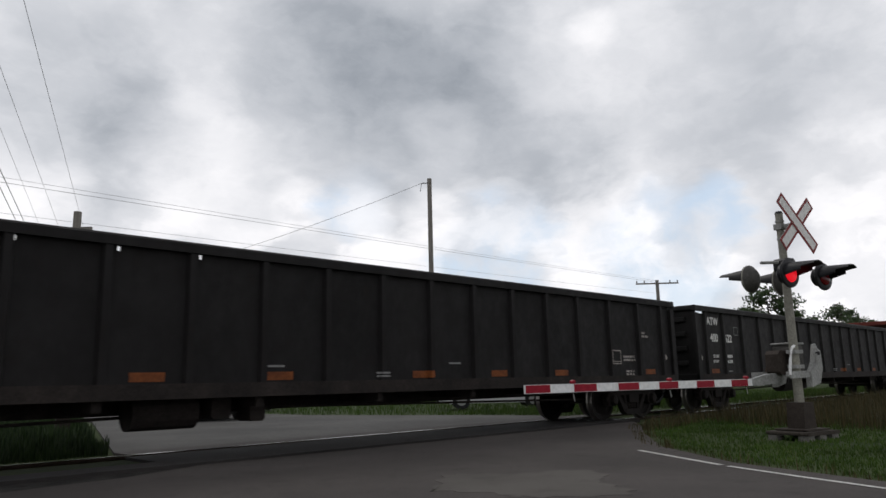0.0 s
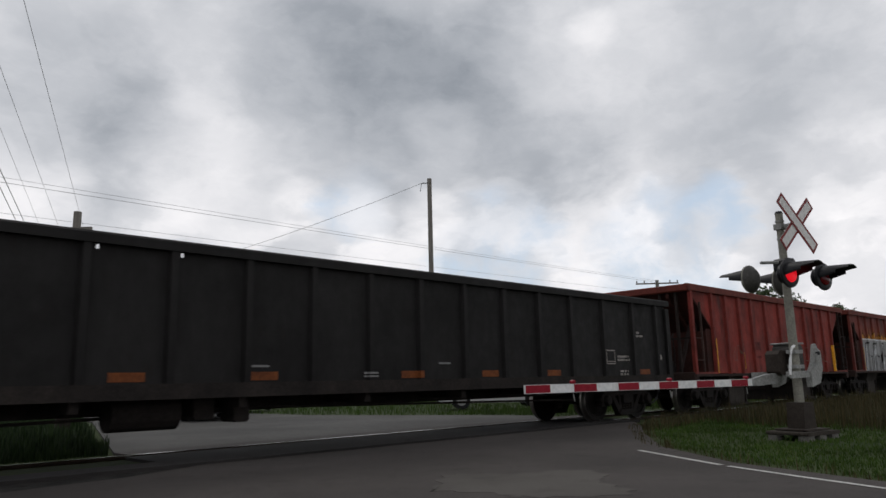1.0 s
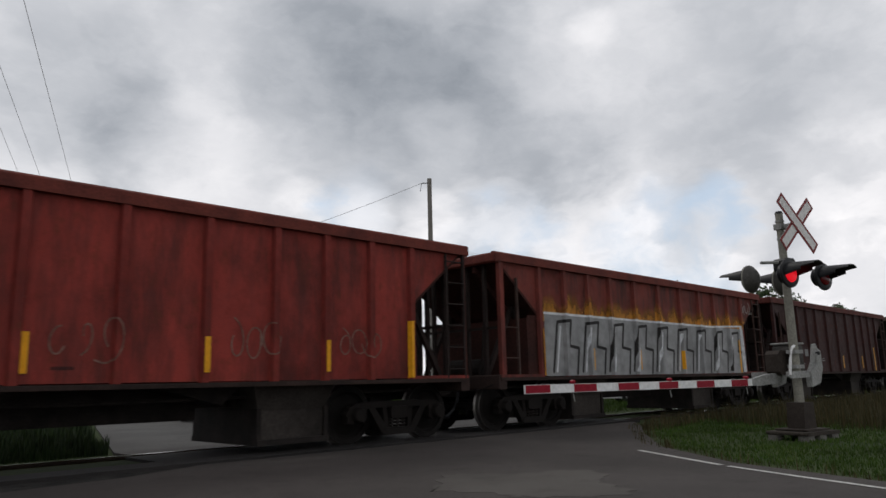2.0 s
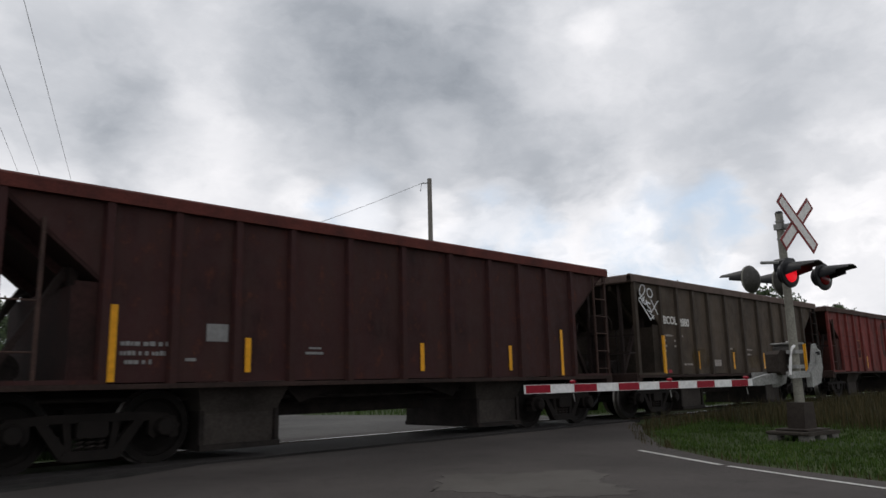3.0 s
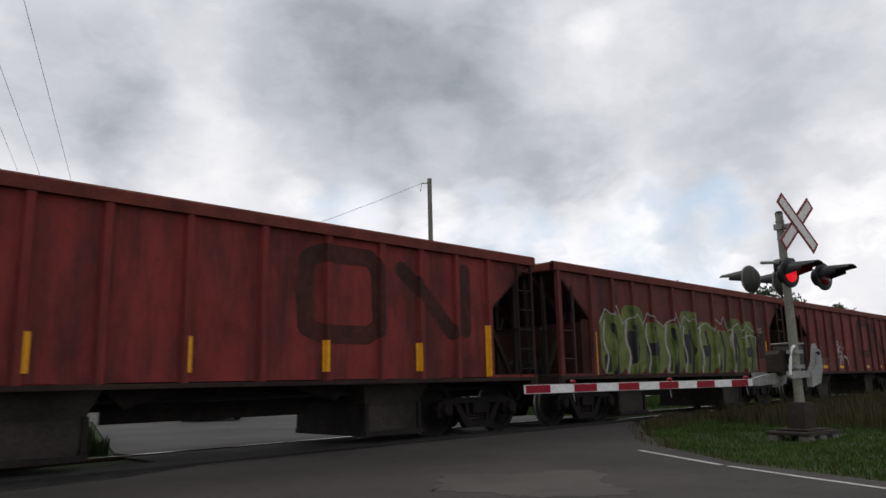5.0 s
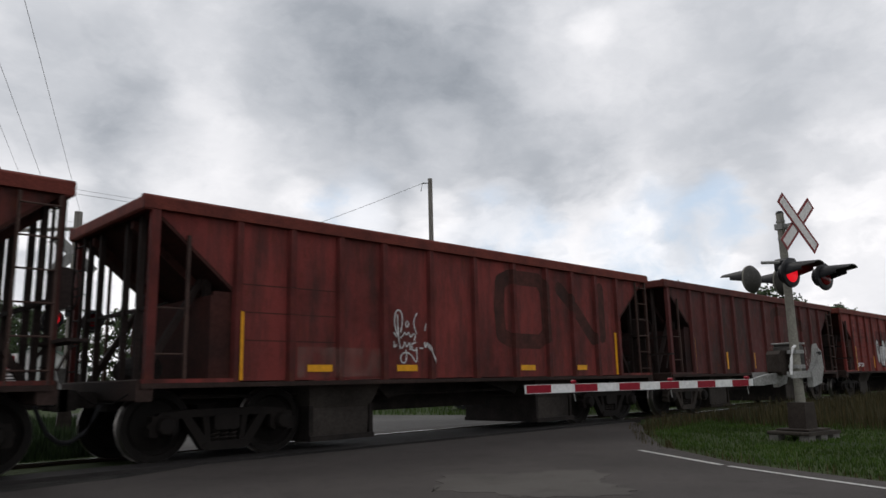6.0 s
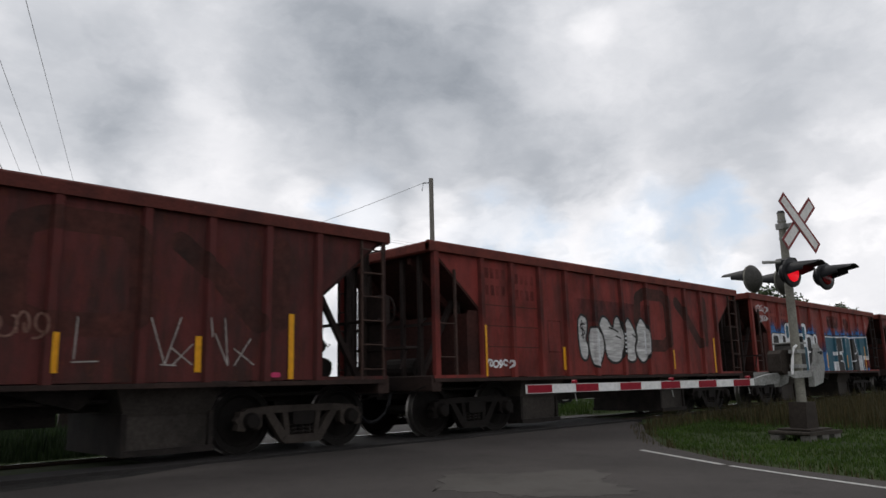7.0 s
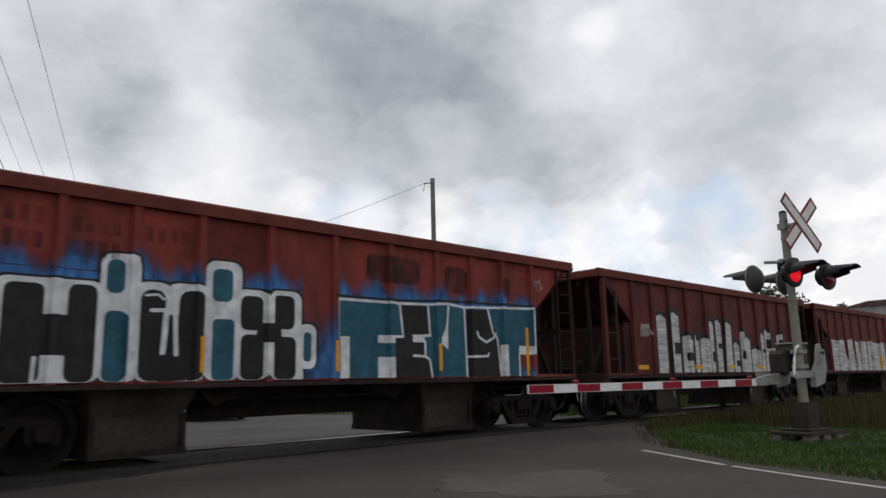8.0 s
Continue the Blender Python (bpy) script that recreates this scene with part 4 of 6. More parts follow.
    for y in (-0.16, 0.46):
        w = part("counterweight_arm", Geo().prism([(-0.50, 0.98), (-0.40, 0.94), (0.16, 0.96), (0.28, 1.12), (0.38, 1.42), (0.34, 1.50), (0.26, 1.48), (0.18, 1.20), (0.08, 1.06), (-0.50, 1.05)], y - 0.018, y + 0.018), M["pale"], sig, "pale galvanised arm")
        part("counterweight", Geo().prism([(0.08, 0.80), (0.32, 0.86), (0.42, 1.10), (0.40, 1.38), (0.33, 1.42), (0.26, 1.16), (0.08, 1.04)], y - 0.05, y + 0.05), M["pale"], w)
        part("bolt", Geo().lathe([(0.03, y - 0.065), (0.035, y - 0.03), (0.035, y + 0.065)], 10, (0.34, 0, 1.34)), M["black"], w)
    part("stay", Geo().tube([(-0.45, -0.18, 1.00), (-0.40, -0.18, 1.24), (-0.33, -0.18, 1.42), (-0.14, -0.10, 1.46)], 0.022, 8), M["armwhite"], sig, "pale bent guard bar")
    # arm
    y = 0.245
    arm = part("gate_arm", Geo().prism([(-5.43, 0.836), (-0.55, 0.842), (-0.55, 0.95), (-5.43, 0.948)], y - 0.02, y + 0.02), M["armwhite"], sig, "white and red striped gate arm")
    part("arm_adapter", Geo().prism([(-0.85, 0.84), (-0.25, 0.86), (-0.1, 0.94), (-0.1, 1.04), (-0.45, 1.02), (-0.85, 0.952)], y - 0.035, y + 0.035), M["pale"], arm)
    for k in range(6):
        x = -5.432 + 0.812 * k
        part("red_stripe", Geo().prism([(x + 0.004, 0.843), (x + 0.406, 0.844), (x + 0.406, 0.943), (x + 0.004, 0.942)], y - 0.023, y + 0.023), M["red"], arm, "red reflective stripe")
    for x in (-4.62, -2.75, -0.98):
        part("arm_lamp", Geo().lathe([(0.018, y - 0.04), (0.026, y - 0.03), (0.026, y + 0.03), (0.018, y + 0.04)], 12, (x, 0, 0.972)), M["red"], arm, "small red lamp on the arm")
        part("lamp_cable", Geo().tube([(x, y, 0.82), (x + 0.02, y, 0.72)], 0.008, 5), M["pale"], arm)
    return sig


crossing_signal((12.5, 4.495, -0.03), ACROSS, "aluminium crossing signal mast with crossbuck and lowered gate", "near")
crossing_signal((5.54, 17.96, -0.03), ACROSS + 180, "tall crossing signal mast with crossbuck beyond the track", "far", 0.75)

# ---- poles and wires ----


def pole(x, y, top, r, label, lean=(0, 0), arms=0.0, bracket=True):
    p = thing("utility_pole", label, "utility pole", (x, y, 0))
    part("shaft", Geo().tube([(0, 0, -0.1), (lean[0] / 2, lean[1] / 2, top / 2), (lean[0], lean[1], top)], [r * 1.25, r * 1.1, r], 14), M["pole"], p, smooth=True)
    if arms:
        d = Vector((math.cos(radians(-47)), math.sin(radians(-47)), 0))
        q = Vector((lean[0], lean[1], top - 0.35))
        part("crossarm", Geo().bar(q - d * arms, q + d * arms, 0.14), M["pole"], p)
        for k in (-0.95, -0.6, 0.6, 0.95):
            part("insulator", Geo().tube([q + d * (arms * k) + Vector((0, 0, 0.07)), q + d * (arms * k) + Vector((0, 0, 0.32))], 0.06, 8), M["concrete"], p)
    elif bracket:
        part("bracket", Geo().tube([(lean[0], lean[1], top - 0.25), (lean[0] - 0.35, lean[1] + 0.3, top - 0.3), (lean[0] - 0.4, lean[1] + 0.35, top - 0.75)], 0.03, 6), M["black"], p)
    return p


pole(28.75, 30.1, 12.7, 0.13, "tall weathered timber pole holding one cable", (-0.75, -0.75))
near_pole = pole(8.75, 28.35, 7.6, 0.14, "stout timber pole beside the crossing", bracket=False)
part("crossarm", Geo().bar((0.4, -0.4, 6.95), (-1.6, 1.6, 6.95), 0.12), M["pole"], near_pole)
behind_pole = pole(-7.7, -12, 7.7, 0.17, "stout timber pole beside the road")
part("crossarm", Geo().bar((1.2, -0.3, 7.2), (-1.3, 0.3, 7.2), 0.12), M["pole"], behind_pole)
pole(68.4, 37.6, 11.0, 0.17, "distant timber pole with a crossarm", (-0.2, -0.2), 2.2)
pole(-32, 31, 9.8, 0.17, "timber pole far down the track")
pole(21.96, 47.6, 9.5, 0.12, "slim timber pole beyond the lot")


def wire(a, b, sag, r):
    a, b = Vector(a), Vector(b)
    pts = []
    for i in range(17):
        f = i / 16
        q = a.lerp(b, f)
        q.z -= 4 * sag * f * (1 - f)
        pts.append(q)
    tagged(part("wire", Geo().tube(pts, r, 5), M["wire"]), "thin overhead cable strung between poles", "wire", "overhead wires")


wire((-6.627, -12, 7.3), (8.89, 28.12, 7.05), 0.0, 0.005)
wire((-7.153, -12, 7.3), (8.24, 28.76, 7.05), 0.0, 0.005)
wire((-7.171, -12, 7.3), (7.75, 29.26, 7.05), 0.0, 0.0045)
wire((-7.469, -12, 7.3), (7.41, 29.65, 7.05), 0.0, 0.012)
wire((-7.408, -12, 7.15), (7.25, 29.82, 6.95), 0.0, 0.012)
wire((-32, 31, 9.2), (68.14, 37.36, 10.75), 0.2, 0.012)
wire((-32, 31, 9.6), (68.2, 37.3, 10.9), 0.3, 0.009)
wire((-32, 31, 7.8), (68.2, 37.4, 9.6), 0.2, 0.009)
wire((27.78, 29.59, 12.49), (21.96, 47.6, 9.39), 0.25, 0.014)

# ---- plants ----


def blades(name, label, spots, mat, h0, h1, w, lean=0.35, kind="stuff"):
    """Grass or weeds: bent blades of two faces on given spots."""
    rng = np.random.default_rng(7 + len(name))
    n = len(spots)
    a = rng.uniform(0, 2 * np.pi, n)
    h = rng.uniform(h0, h1, n) * (0.55 + 0.9 * rng.random(n))
    lx, ly = np.cos(a) * h * lean * rng.random(n), np.sin(a) * h * lean * rng.random(n)
    dx, dy = -np.sin(a) * w, np.cos(a) * w
    x, y, z = spots[:, 0], spots[:, 1], spots[:, 2]
    v = np.stack([np.stack([x - dx, y - dy, z], 1), np.stack([x + dx, y + dy, z], 1), np.stack([x + lx * 0.4 + dx * 0.8, y + ly * 0.4 + dy * 0.8, z + h * 0.55], 1),
                  np.stack([x + lx * 0.4 - dx * 0.8, y + ly * 0.4 - dy * 0.8, z + h * 0.55], 1), np.stack([x + lx, y + ly, z + h], 1)], 1).reshape(-1, 3)
    f = []
    for i in range(n):
        k = 5 * i
        f += [(k, k + 1, k + 2, k + 3), (k + 3, k + 2, k + 4)]
    me = bpy.data.meshes.new(name)
    me.from_pydata(v.tolist(), [], f)
    me.materials.append(None)
    return tagged(part(name, me, mat), label, "grass" if "grass" in name else "weeds", kind=kind)


def inside(px, py, poly):
    ok = np.zeros(len(px), bool)
    for (x0, y0), (x1, y1) in zip(poly, poly[1:] + poly[:1]):
        cross = (y0 > py) != (y1 > py)
        ok ^= cross & (px < (x1 - x0) * (py - y0) / (y1 - y0 + 1e-9) + x0)
    return ok


def scatter(poly, n, seed, z=-0.06):
    rng = np.random.default_rng(seed)
    xs, ys = [p[0] for p in poly], [p[1] for p in poly]
    x, y = rng.uniform(min(xs), max(xs), n), rng.uniform(min(ys), max(ys), n)
    clump = np.sin(x * 2.3 + np.sin(y * 1.7) * 2) * np.sin(y * 2.9 + np.sin(x * 1.3) * 2)
    ok = inside(x, y, poly) & (rng.random(n) < 0.62 + 0.38 * clump)
    return np.stack([x[ok], y[ok], np.full(ok.sum(), z)], 1)


VERGE = [(7.9, 1.2), (8.15, 2.2), (8.85, 3.85), (10.1, 5.45), (12.4, 7.1), (14.4, 8.35), (24, 8.4), (24, -2), (7.3, -2)]
blades("grass_verge", "short mown green grass beside the road", scatter(VERGE, 130000, 1), M["grass"], 0.025, 0.06, 0.007)
blades("grass_fringe", "ragged grass spilling over the asphalt edge", scatter([(7.75, 1.0), (8.1, 2.2), (8.75, 3.8), (10.0, 5.4), (12.3, 7.05), (14.3, 8.3), (14.6, 8.9), (13.0, 8.0), (10.3, 6.2), (8.5, 3.9), (7.8, 2.1)], 16000, 2), M["weeds"], 0.05, 0.13, 0.006)
blades("weeds_tall", "tall dry brown weeds behind the signal", scatter([(14.5, 3.6), (15.2, 6.4), (16.5, 8.1), (40, 8.3), (60, 8.3), (60, 4), (26, -1), (17, 1.0)], 90000, 3), M["weeds"], 0.2, 0.46, 0.007)
blades("weeds_trackside", "weeds along the edge of the ballast", scatter([(12.5, 7.3), (14.5, 7.6), (17, 8.0), (40, 8.3), (40, 9.0), (16.6, 9.0), (14.4, 8.5)], 12000, 4), M["weeds"], 0.10, 0.28, 0.006)
blades("grass_beyond", "rough grass strip beyond the track", scatter([(16.8, 12.5), (17.3, 13.4), (16.2, 17.5), (60, 17.5), (90, 12.6)], 60000, 5), M["grass"], 0.08, 0.22, 0.009)
blades("grass_field", "grass around the far lot", scatter([(14.8, 21.6), (15.6, 18.6), (16.2, 17.6), (50, 17.6), (70, 45), (20, 45), (15, 26.2)], 60000, 6), M["grass"], 0.08, 0.22, 0.012)
blades("grass_clump", "dark leafy undergrowth beside the track", scatter([(0.2, 12.6), (4.3, 12.7), (5.0, 14.3), (8.2, 24.8), (3, 26), (-2, 16)], 90000, 8), M["bush"], 0.12, 0.34, 0.011)
blades("grass_low", "short grass at the ballast's edge", scatter([(-3, 12.2), (4.5, 12.3), (5.2, 14.2), (3, 14), (-3, 14)], 24000, 9), M["bush"], 0.06, 0.2, 0.007)


def tree(x, y, h, spread, seed, label, conic=0.0, base=0.25):
    """Tapered trunk with limbs, and a crown of many leaf clumps with gaps."""
    rng = random.Random(seed)
    t = thing("tree", label, "tree", (x, y, -0.06))
    g = Geo()
    r = h * 0.022
    g.tube([(0, 0, 0), (0.1 * r, 0, h * 0.3), (r, r, h * 0.62), (0, r, h * 0.93)], [r * 1.3, r, r * 0.6, r * 0.15], 9)
    tips = []
    for i in range(26):
        f = base + (0.95 - base) * i / 25
        a = i * 2.4 + rng.uniform(-0.4, 0.4)
        reach = spread * ((1 - f) * 1.25 if conic else (0.35 + 1.3 * math.sin(math.pi * min(1, (f - base) / (1 - base) * 0.85 + 0.15)) * 0.6)) * rng.uniform(0.7, 1.15)
        z = h * f
        end = Vector((math.cos(a) * reach, math.sin(a) * reach, z + (0.12 * reach if not conic else -0.1 * reach)))
        g.tube([(0, 0, z - 0.1 * h * (1 - f)), end * 0.5 + Vector((0, 0, z * 0.5 - 0.02 * h)), end], [r * 0.45, r * 0.25, r * 0.08], 5)
        for k in range(3):
            tips.append(Vector((0, 0, z)).lerp(end, 0.45 + 0.3 * k))
    part("trunk", g, M["bark"], t)
    leaf = Geo()
    for tip in tips:
        c = h * 0.055 * rng.uniform(0.7, 1.5)
        for k in range(56):
            d = Vector((rng.gauss(0, 1), rng.gauss(0, 1), rng.gauss(0, 0.7)))
            q = tip + d * c * 0.62
            s = h * 0.0185 * rng.uniform(0.6, 1.4)
            u = Vector((rng.uniform(-1, 1), rng.uniform(-1, 1), rng.uniform(-1, 1))).normalized()
            v = u.orthogonal().normalized()
            leaf.v += [tuple(q - u * s), tuple(q + v * s * 0.7), tuple(q + u * s), tuple(q - v * s * 0.7)]
            n = len(leaf.v)
            leaf.f.append((n - 4, n - 3, n - 2, n - 1))
    me = bpy.data.meshes.new("crown")
    me.from_pydata(leaf.v, [], leaf.f)
    me.materials.append(None)
    part("crown", me, M["leaf"], t)
    return t


tree(71.5, 27.5, 9.2, 3.1, 1, "green broadleaf tree behind the track", 0, 0.2)
tree(68, 28.6, 7.4, 2.0, 2, "dark narrow tree behind the track", 1, 0.1)
tree(75, 26.4, 7.0, 2.4, 3, "low green tree behind the track", 0, 0.1)
tree(122, 36.5, 11.4, 3.6, 4, "distant green tree beyond the track", 0, 0.15)
tree(118, 33.0, 9.2, 3.0, 5, "distant green tree with a broad crown", 0, 0.15)
tree(33.5, 52.5, 5.6, 2.6, 6, "small green tree beyond the lot", 0, 0.1)
tree(27.5, 55, 5.0, 2.4, 7, "small bushy tree beyond the lot", 0, 0.1)
tree(17.5, 64, 7.4, 3.4, 8, "green tree beside the house", 0, 0.1)
tree(11, 60, 7.8, 3.2, 9, "dark green tree beside the house", 0, 0.1)
tree(130, 33, 8.6, 3.8, 10, "distant low tree beyond the track", 0, 0.1)
tree(18.7, 72.6, 8.6, 4.6, 11, "broad dark green tree behind the house", 0, 0.08)
tree(22.0, 72.5, 7.8, 4.4, 12, "rounded dark green tree behind the house", 0, 0.08)
tree(15.4, 73.5, 9.4, 4.8, 13, "tall dark green tree behind the house", 0, 0.08)
tree(24.6, 65.5, 8.0, 1.9, 14, "slim dark green tree beyond the lot", 0, 0.1)
tree(32.7, 61.9, 6.3, 1.7, 15, "small pointed conifer beyond the lot", 1, 0.08)


# ---- beyond the track ----
def house(x, y, turn):
    h = thing("house", "small white house with a grey-green gable roof", "house", pose(x, y, -0.06, 0, 0, turn))
    wall = mottled("white_siding", (0.58, 0.58, 0.56), (0.72, 0.72, 0.70), 1, 20, 0.8, stretch=(1, 1, 8))
    roof = mottled("green_shingles", (0.10, 0.14, 0.12), (0.16, 0.2, 0.17), 2, 25, 0.9)
    W, D, Hh = 3.2, 4.0, 2.7
    part("wall", Geo().prism([(-W, 0), (W, 0), (W, Hh), (0, Hh + 1.7), (-W, Hh)], -D, D), wall, h)
    for s in (-1, 1):
        part("roof", Geo().prism([(0, Hh + 1.85), (s * (W + 0.4), Hh - 0.06), (s * (W + 0.4), Hh - 0.2), (0, Hh + 1.71)], -D - 0.4, D + 0.4), roof, h)
    for x in (-1.5, 1.5):
        w = part("window", Geo().box(x - 0.55, x + 0.55, -D - 0.04, -D + 0.02, 0.95, 2.1), M["white"], h)
        part("pane", Geo().box(x - 0.46, x + 0.46, -D - 0.06, -D - 0.045, 1.04, 2.01), M["black"], w)
    part("chimney", Geo().box(1.0, 1.5, 0.5, 1.0, Hh + 0.5, Hh + 2.4), M["concrete"], h)
    return h


house(16.9, 61.5, -15)
house(140, 62, 20)


def sign_board(x, y, z):
    s = thing("sign_board", "white notice board with a red panel on posts", "sign", pose(x, y, 0, 0, 0, -20))
    part("board", Geo().box(-0.42, 0.42, -0.02, 0.02, z - 0.45, z + 0.45, 0.02), M["signwhite"], s)
    part("red_panel", Geo().box(-0.36, 0.02, -0.026, -0.021, z - 0.02, z + 0.38), M["red"], s)
    for k in range(3):
        part("text_bar", Geo().box(-0.34, 0.34, -0.026, -0.021, z - 0.36 + 0.1 * k, z - 0.31 + 0.1 * k), M["black"], s)
    for x in (-0.35, 0.35):
        part("post", Geo().box(x - 0.04, x + 0.04, 0.02, 0.1, -0.1, z + 0.4), M["pole"], s)


sign_board(6.2, 25.1, 1.7)


def parked_car(x, y, turn, colour, label, tall=0.0):
    c = thing("parked_car", label, "car", pose(x, y, -0.022, 0, 0, turn), "parked vehicles")
    body = plain("car_enamel", colour, 0.3, 0.0)
    prof = [(-2.2, 0.28), (-1.75, 0.22), (1.75, 0.22), (2.2, 0.3), (2.22, 0.62), (2.1, 0.78), (1.1, 0.92), (-1.2, 0.94), (-2.1, 0.92), (-2.22, 0.7)]
    part("body", Geo().prism(prof, -0.86, 0.86), body, c)
    part("cabin", Geo().prism([(-1.95, 0.93), (1.05, 0.91), (0.35, 1.42 + tall), (-1.35, 1.45 + tall)], -0.72, 0.72), M["black"], c, "dark glazed cabin")
    part("roof", Geo().prism([(-1.32, 1.46 + tall), (0.32, 1.43 + tall), (0.2, 1.48 + tall), (-1.2, 1.50 + tall)], -0.70, 0.70), body, c)
    for s in (-1, 1):
        part("bumper", Geo().box(2.16 if s > 0 else -2.27, 2.27 if s > 0 else -2.16, -0.8, 0.8, 0.3, 0.5, 0.03), M["black"], c)
        for yy in (-0.6, 0.6):
            part("headlight" if s > 0 else "tail_light", Geo().box(2.17 if s > 0 else -2.24, 2.24 if s > 0 else -2.17, yy - 0.17, yy + 0.17, 0.6, 0.74, 0.02), M["signwhite"] if s > 0 else M["red"], c)
        for yy in (-0.80, 0.80):
            w = part("wheel", Geo().lathe([(0.2, yy - 0.1), (0.31, yy - 0.1), (0.33, yy - 0.06), (0.33, yy + 0.06), (0.31, yy + 0.1), (0.2, yy + 0.1)], 20, (s * 1.35, 0, 0.33)), M["black"], c)
            part("rim", Geo().lathe([(0.05, yy - 0.105), (0.19, yy - 0.11), (0.19, yy + 0.11), (0.05, yy + 0.105)], 16, (s * 1.35, 0, 0.33)), M["pale"], w)
    return c


parked_car(11.4, 23.0, 74, (0.03, 0.035, 0.05), "dark parked pickup on the pale asphalt", 0.25)
parked_car(21.2, 18.8, -42, (0.62, 0.62, 0.62), "white parked car on the grass edge")
parked_car(26.0, 17.6, -46, (0.66, 0.66, 0.65), "white parked car beyond the grass")
parked_car(36.5, 19.6, -18, (0.55, 0.56, 0.58), "silver parked car beyond the grass")
parked_car(15.2, 27.6, 40, (0.4, 0.41, 0.42), "grey parked car at the lot's end")

# ---- lettering, reflectors and spray paint on the cars' sides ----
M["mural_white"] = mottled("white_spray_paint", (0.62, 0.63, 0.65), (0.80, 0.81, 0.82), 2, 5, 0.6, bumps=0.05)
M["mural_black"] = mottled("black_spray_paint", (0.016, 0.015, 0.015), (0.032, 0.028, 0.026), 1.5, 5, 0.6, bumps=0.05)
M["mural_teal"] = mottled("teal_spray_paint", (0.022, 0.085, 0.125), (0.035, 0.13, 0.18), 1.5, 5, 0.6, bumps=0.05)
M["mural_silver"] = mottled("streaky_silver_spray", (0.30, 0.29, 0.285), (0.74, 0.73, 0.72), 3, 7, 0.5, 0.0, 0.0, (0.5, 1, 4))
M["mural_grey"] = mottled("grey_spray_paint", (0.20, 0.20, 0.20), (0.36, 0.36, 0.36), 0.9, 3, 0.5, 0.1, 0.05)
M["mural_green"] = mottled("lime_spray_paint", (0.045, 0.07, 0.02), (0.19, 0.225, 0.06), 1.4, 4, 0.6, bumps=0.05)
M["mural_dim"] = mottled("thin_white_spray", (0.25, 0.22, 0.20), (0.42, 0.39, 0.36), 5, 40, 0.7, bumps=0.05)
M["mural_faint"] = mottled("rubbed_pale_spray", (0.13, 0.055, 0.04), (0.24, 0.15, 0.12), 5, 20, 0.75, bumps=0.05)
M["pink"] = plain("pink_spray", (0.55, 0.05, 0.14), 0.6)
M["mural_ochre"] = mottled("ochre_spray", (0.24, 0.10, 0.015), (0.36, 0.17, 0.03), 2, 20, 0.7, bumps=0.05)


def mist(name, col, cover, fade=None):
    """Thin sprayed paint with a ragged cover, so that the steel shows through; fade: the heights between which it thins out in licks."""
    m, nt, b = material(name, 0.7)
    n = add_noise(nt, 2.6, 6, 0.65, (1.6, 1.6, 0.8))
    b.inputs["Base Color"].default_value = (*col, 1)
    alpha = ramp(nt, n, [(0.5 - 0.32 * cover, (0, 0, 0)), (0.5 + 0.22, (cover, cover, cover))])
    if fade:
        licks = add_noise(nt, 2.6, 3, 0.5, (1.0, 0.0, 0.16))
        tc, sep, lift, thin = (nt.nodes.new("ShaderNode" + k) for k in ("TexCoord", "SeparateXYZ", "Math", "MapRange"))
        lift.operation = "MULTIPLY_ADD"
        lift.inputs[1].default_value = -1.1
        nt.links.new(tc.outputs["Object"], sep.inputs[0])
        nt.links.new(licks, lift.inputs[0])
        nt.links.new(sep.outputs["Z"], lift.inputs[2])
        thin.interpolation_type = "SMOOTHSTEP"
        for i, v in zip((1, 2, 3, 4), (fade[0] - 0.55, fade[1] - 0.55, 1.0, 0.0)):
            thin.inputs[i].default_value = v
        nt.links.new(lift.outputs[0], thin.inputs[0])
        shade = ramp(nt, add_noise(nt, 3.2, 4, 0.6, (1.4, 1, 0.5), (3, 1, 2)), [(0.35, tuple(c * 0.55 for c in col)), (0.62, tuple(min(1, c * 1.7 + 0.02) for c in col))])
        nt.links.new(shade, b.inputs["Base Color"])
        alpha = thin.outputs[0]
    nt.links.new(alpha, b.inputs["Alpha"])
    return m


M["mist_blue"] = mist("blue_spray_mist", (0.03, 0.12, 0.30), 1.0, (2.32, 2.72))
M["mist_dark"] = mist("dark_spray_haze", (0.022, 0.02, 0.018), 0.85)
M["emblem"] = mottled("faded_dark_emblem_paint", (0.028, 0.015, 0.012), (0.085, 0.025, 0.019), 1.6, 9, 0.75, bumps=0.05)
M["mist_ochre"] = mist("ochre_spray_mist", (0.36, 0.15, 0.015), 0.75, (2.30, 2.78))


def side_depth(posts):
    """How far out the near side stands at x: sheet, post flanks and post faces."""
    xs, ys = [-1.0], [1.375]
    for p in posts:
        xs += [p - 0.075, p - 0.048, p + 0.048, p + 0.075]
        ys += [1.375, 1.447, 1.447, 1.375]
    return xs + [40.0], ys + [1.375]


HOP_SIDE, GON_SIDE = side_depth(HOPPER_POSTS), side_depth(GON_POSTS)


def clip(poly, x0, x1):
    for lim, sign in ((x0, 1), (x1, -1)):
        out = []
        for (ax, az), (bx, bz) in zip(poly, poly[1:] + poly[:1]):
            ia, ib = sign * (ax - lim) >= 0, sign * (bx - lim) >= 0
            if ia:
                out.append((ax, az))
            if ia != ib:
                f = (lim - ax) / (bx - ax)
                out.append((lim, az + f * (bz - az)))
        poly = out
        if len(poly) < 3:
            return []
    return poly


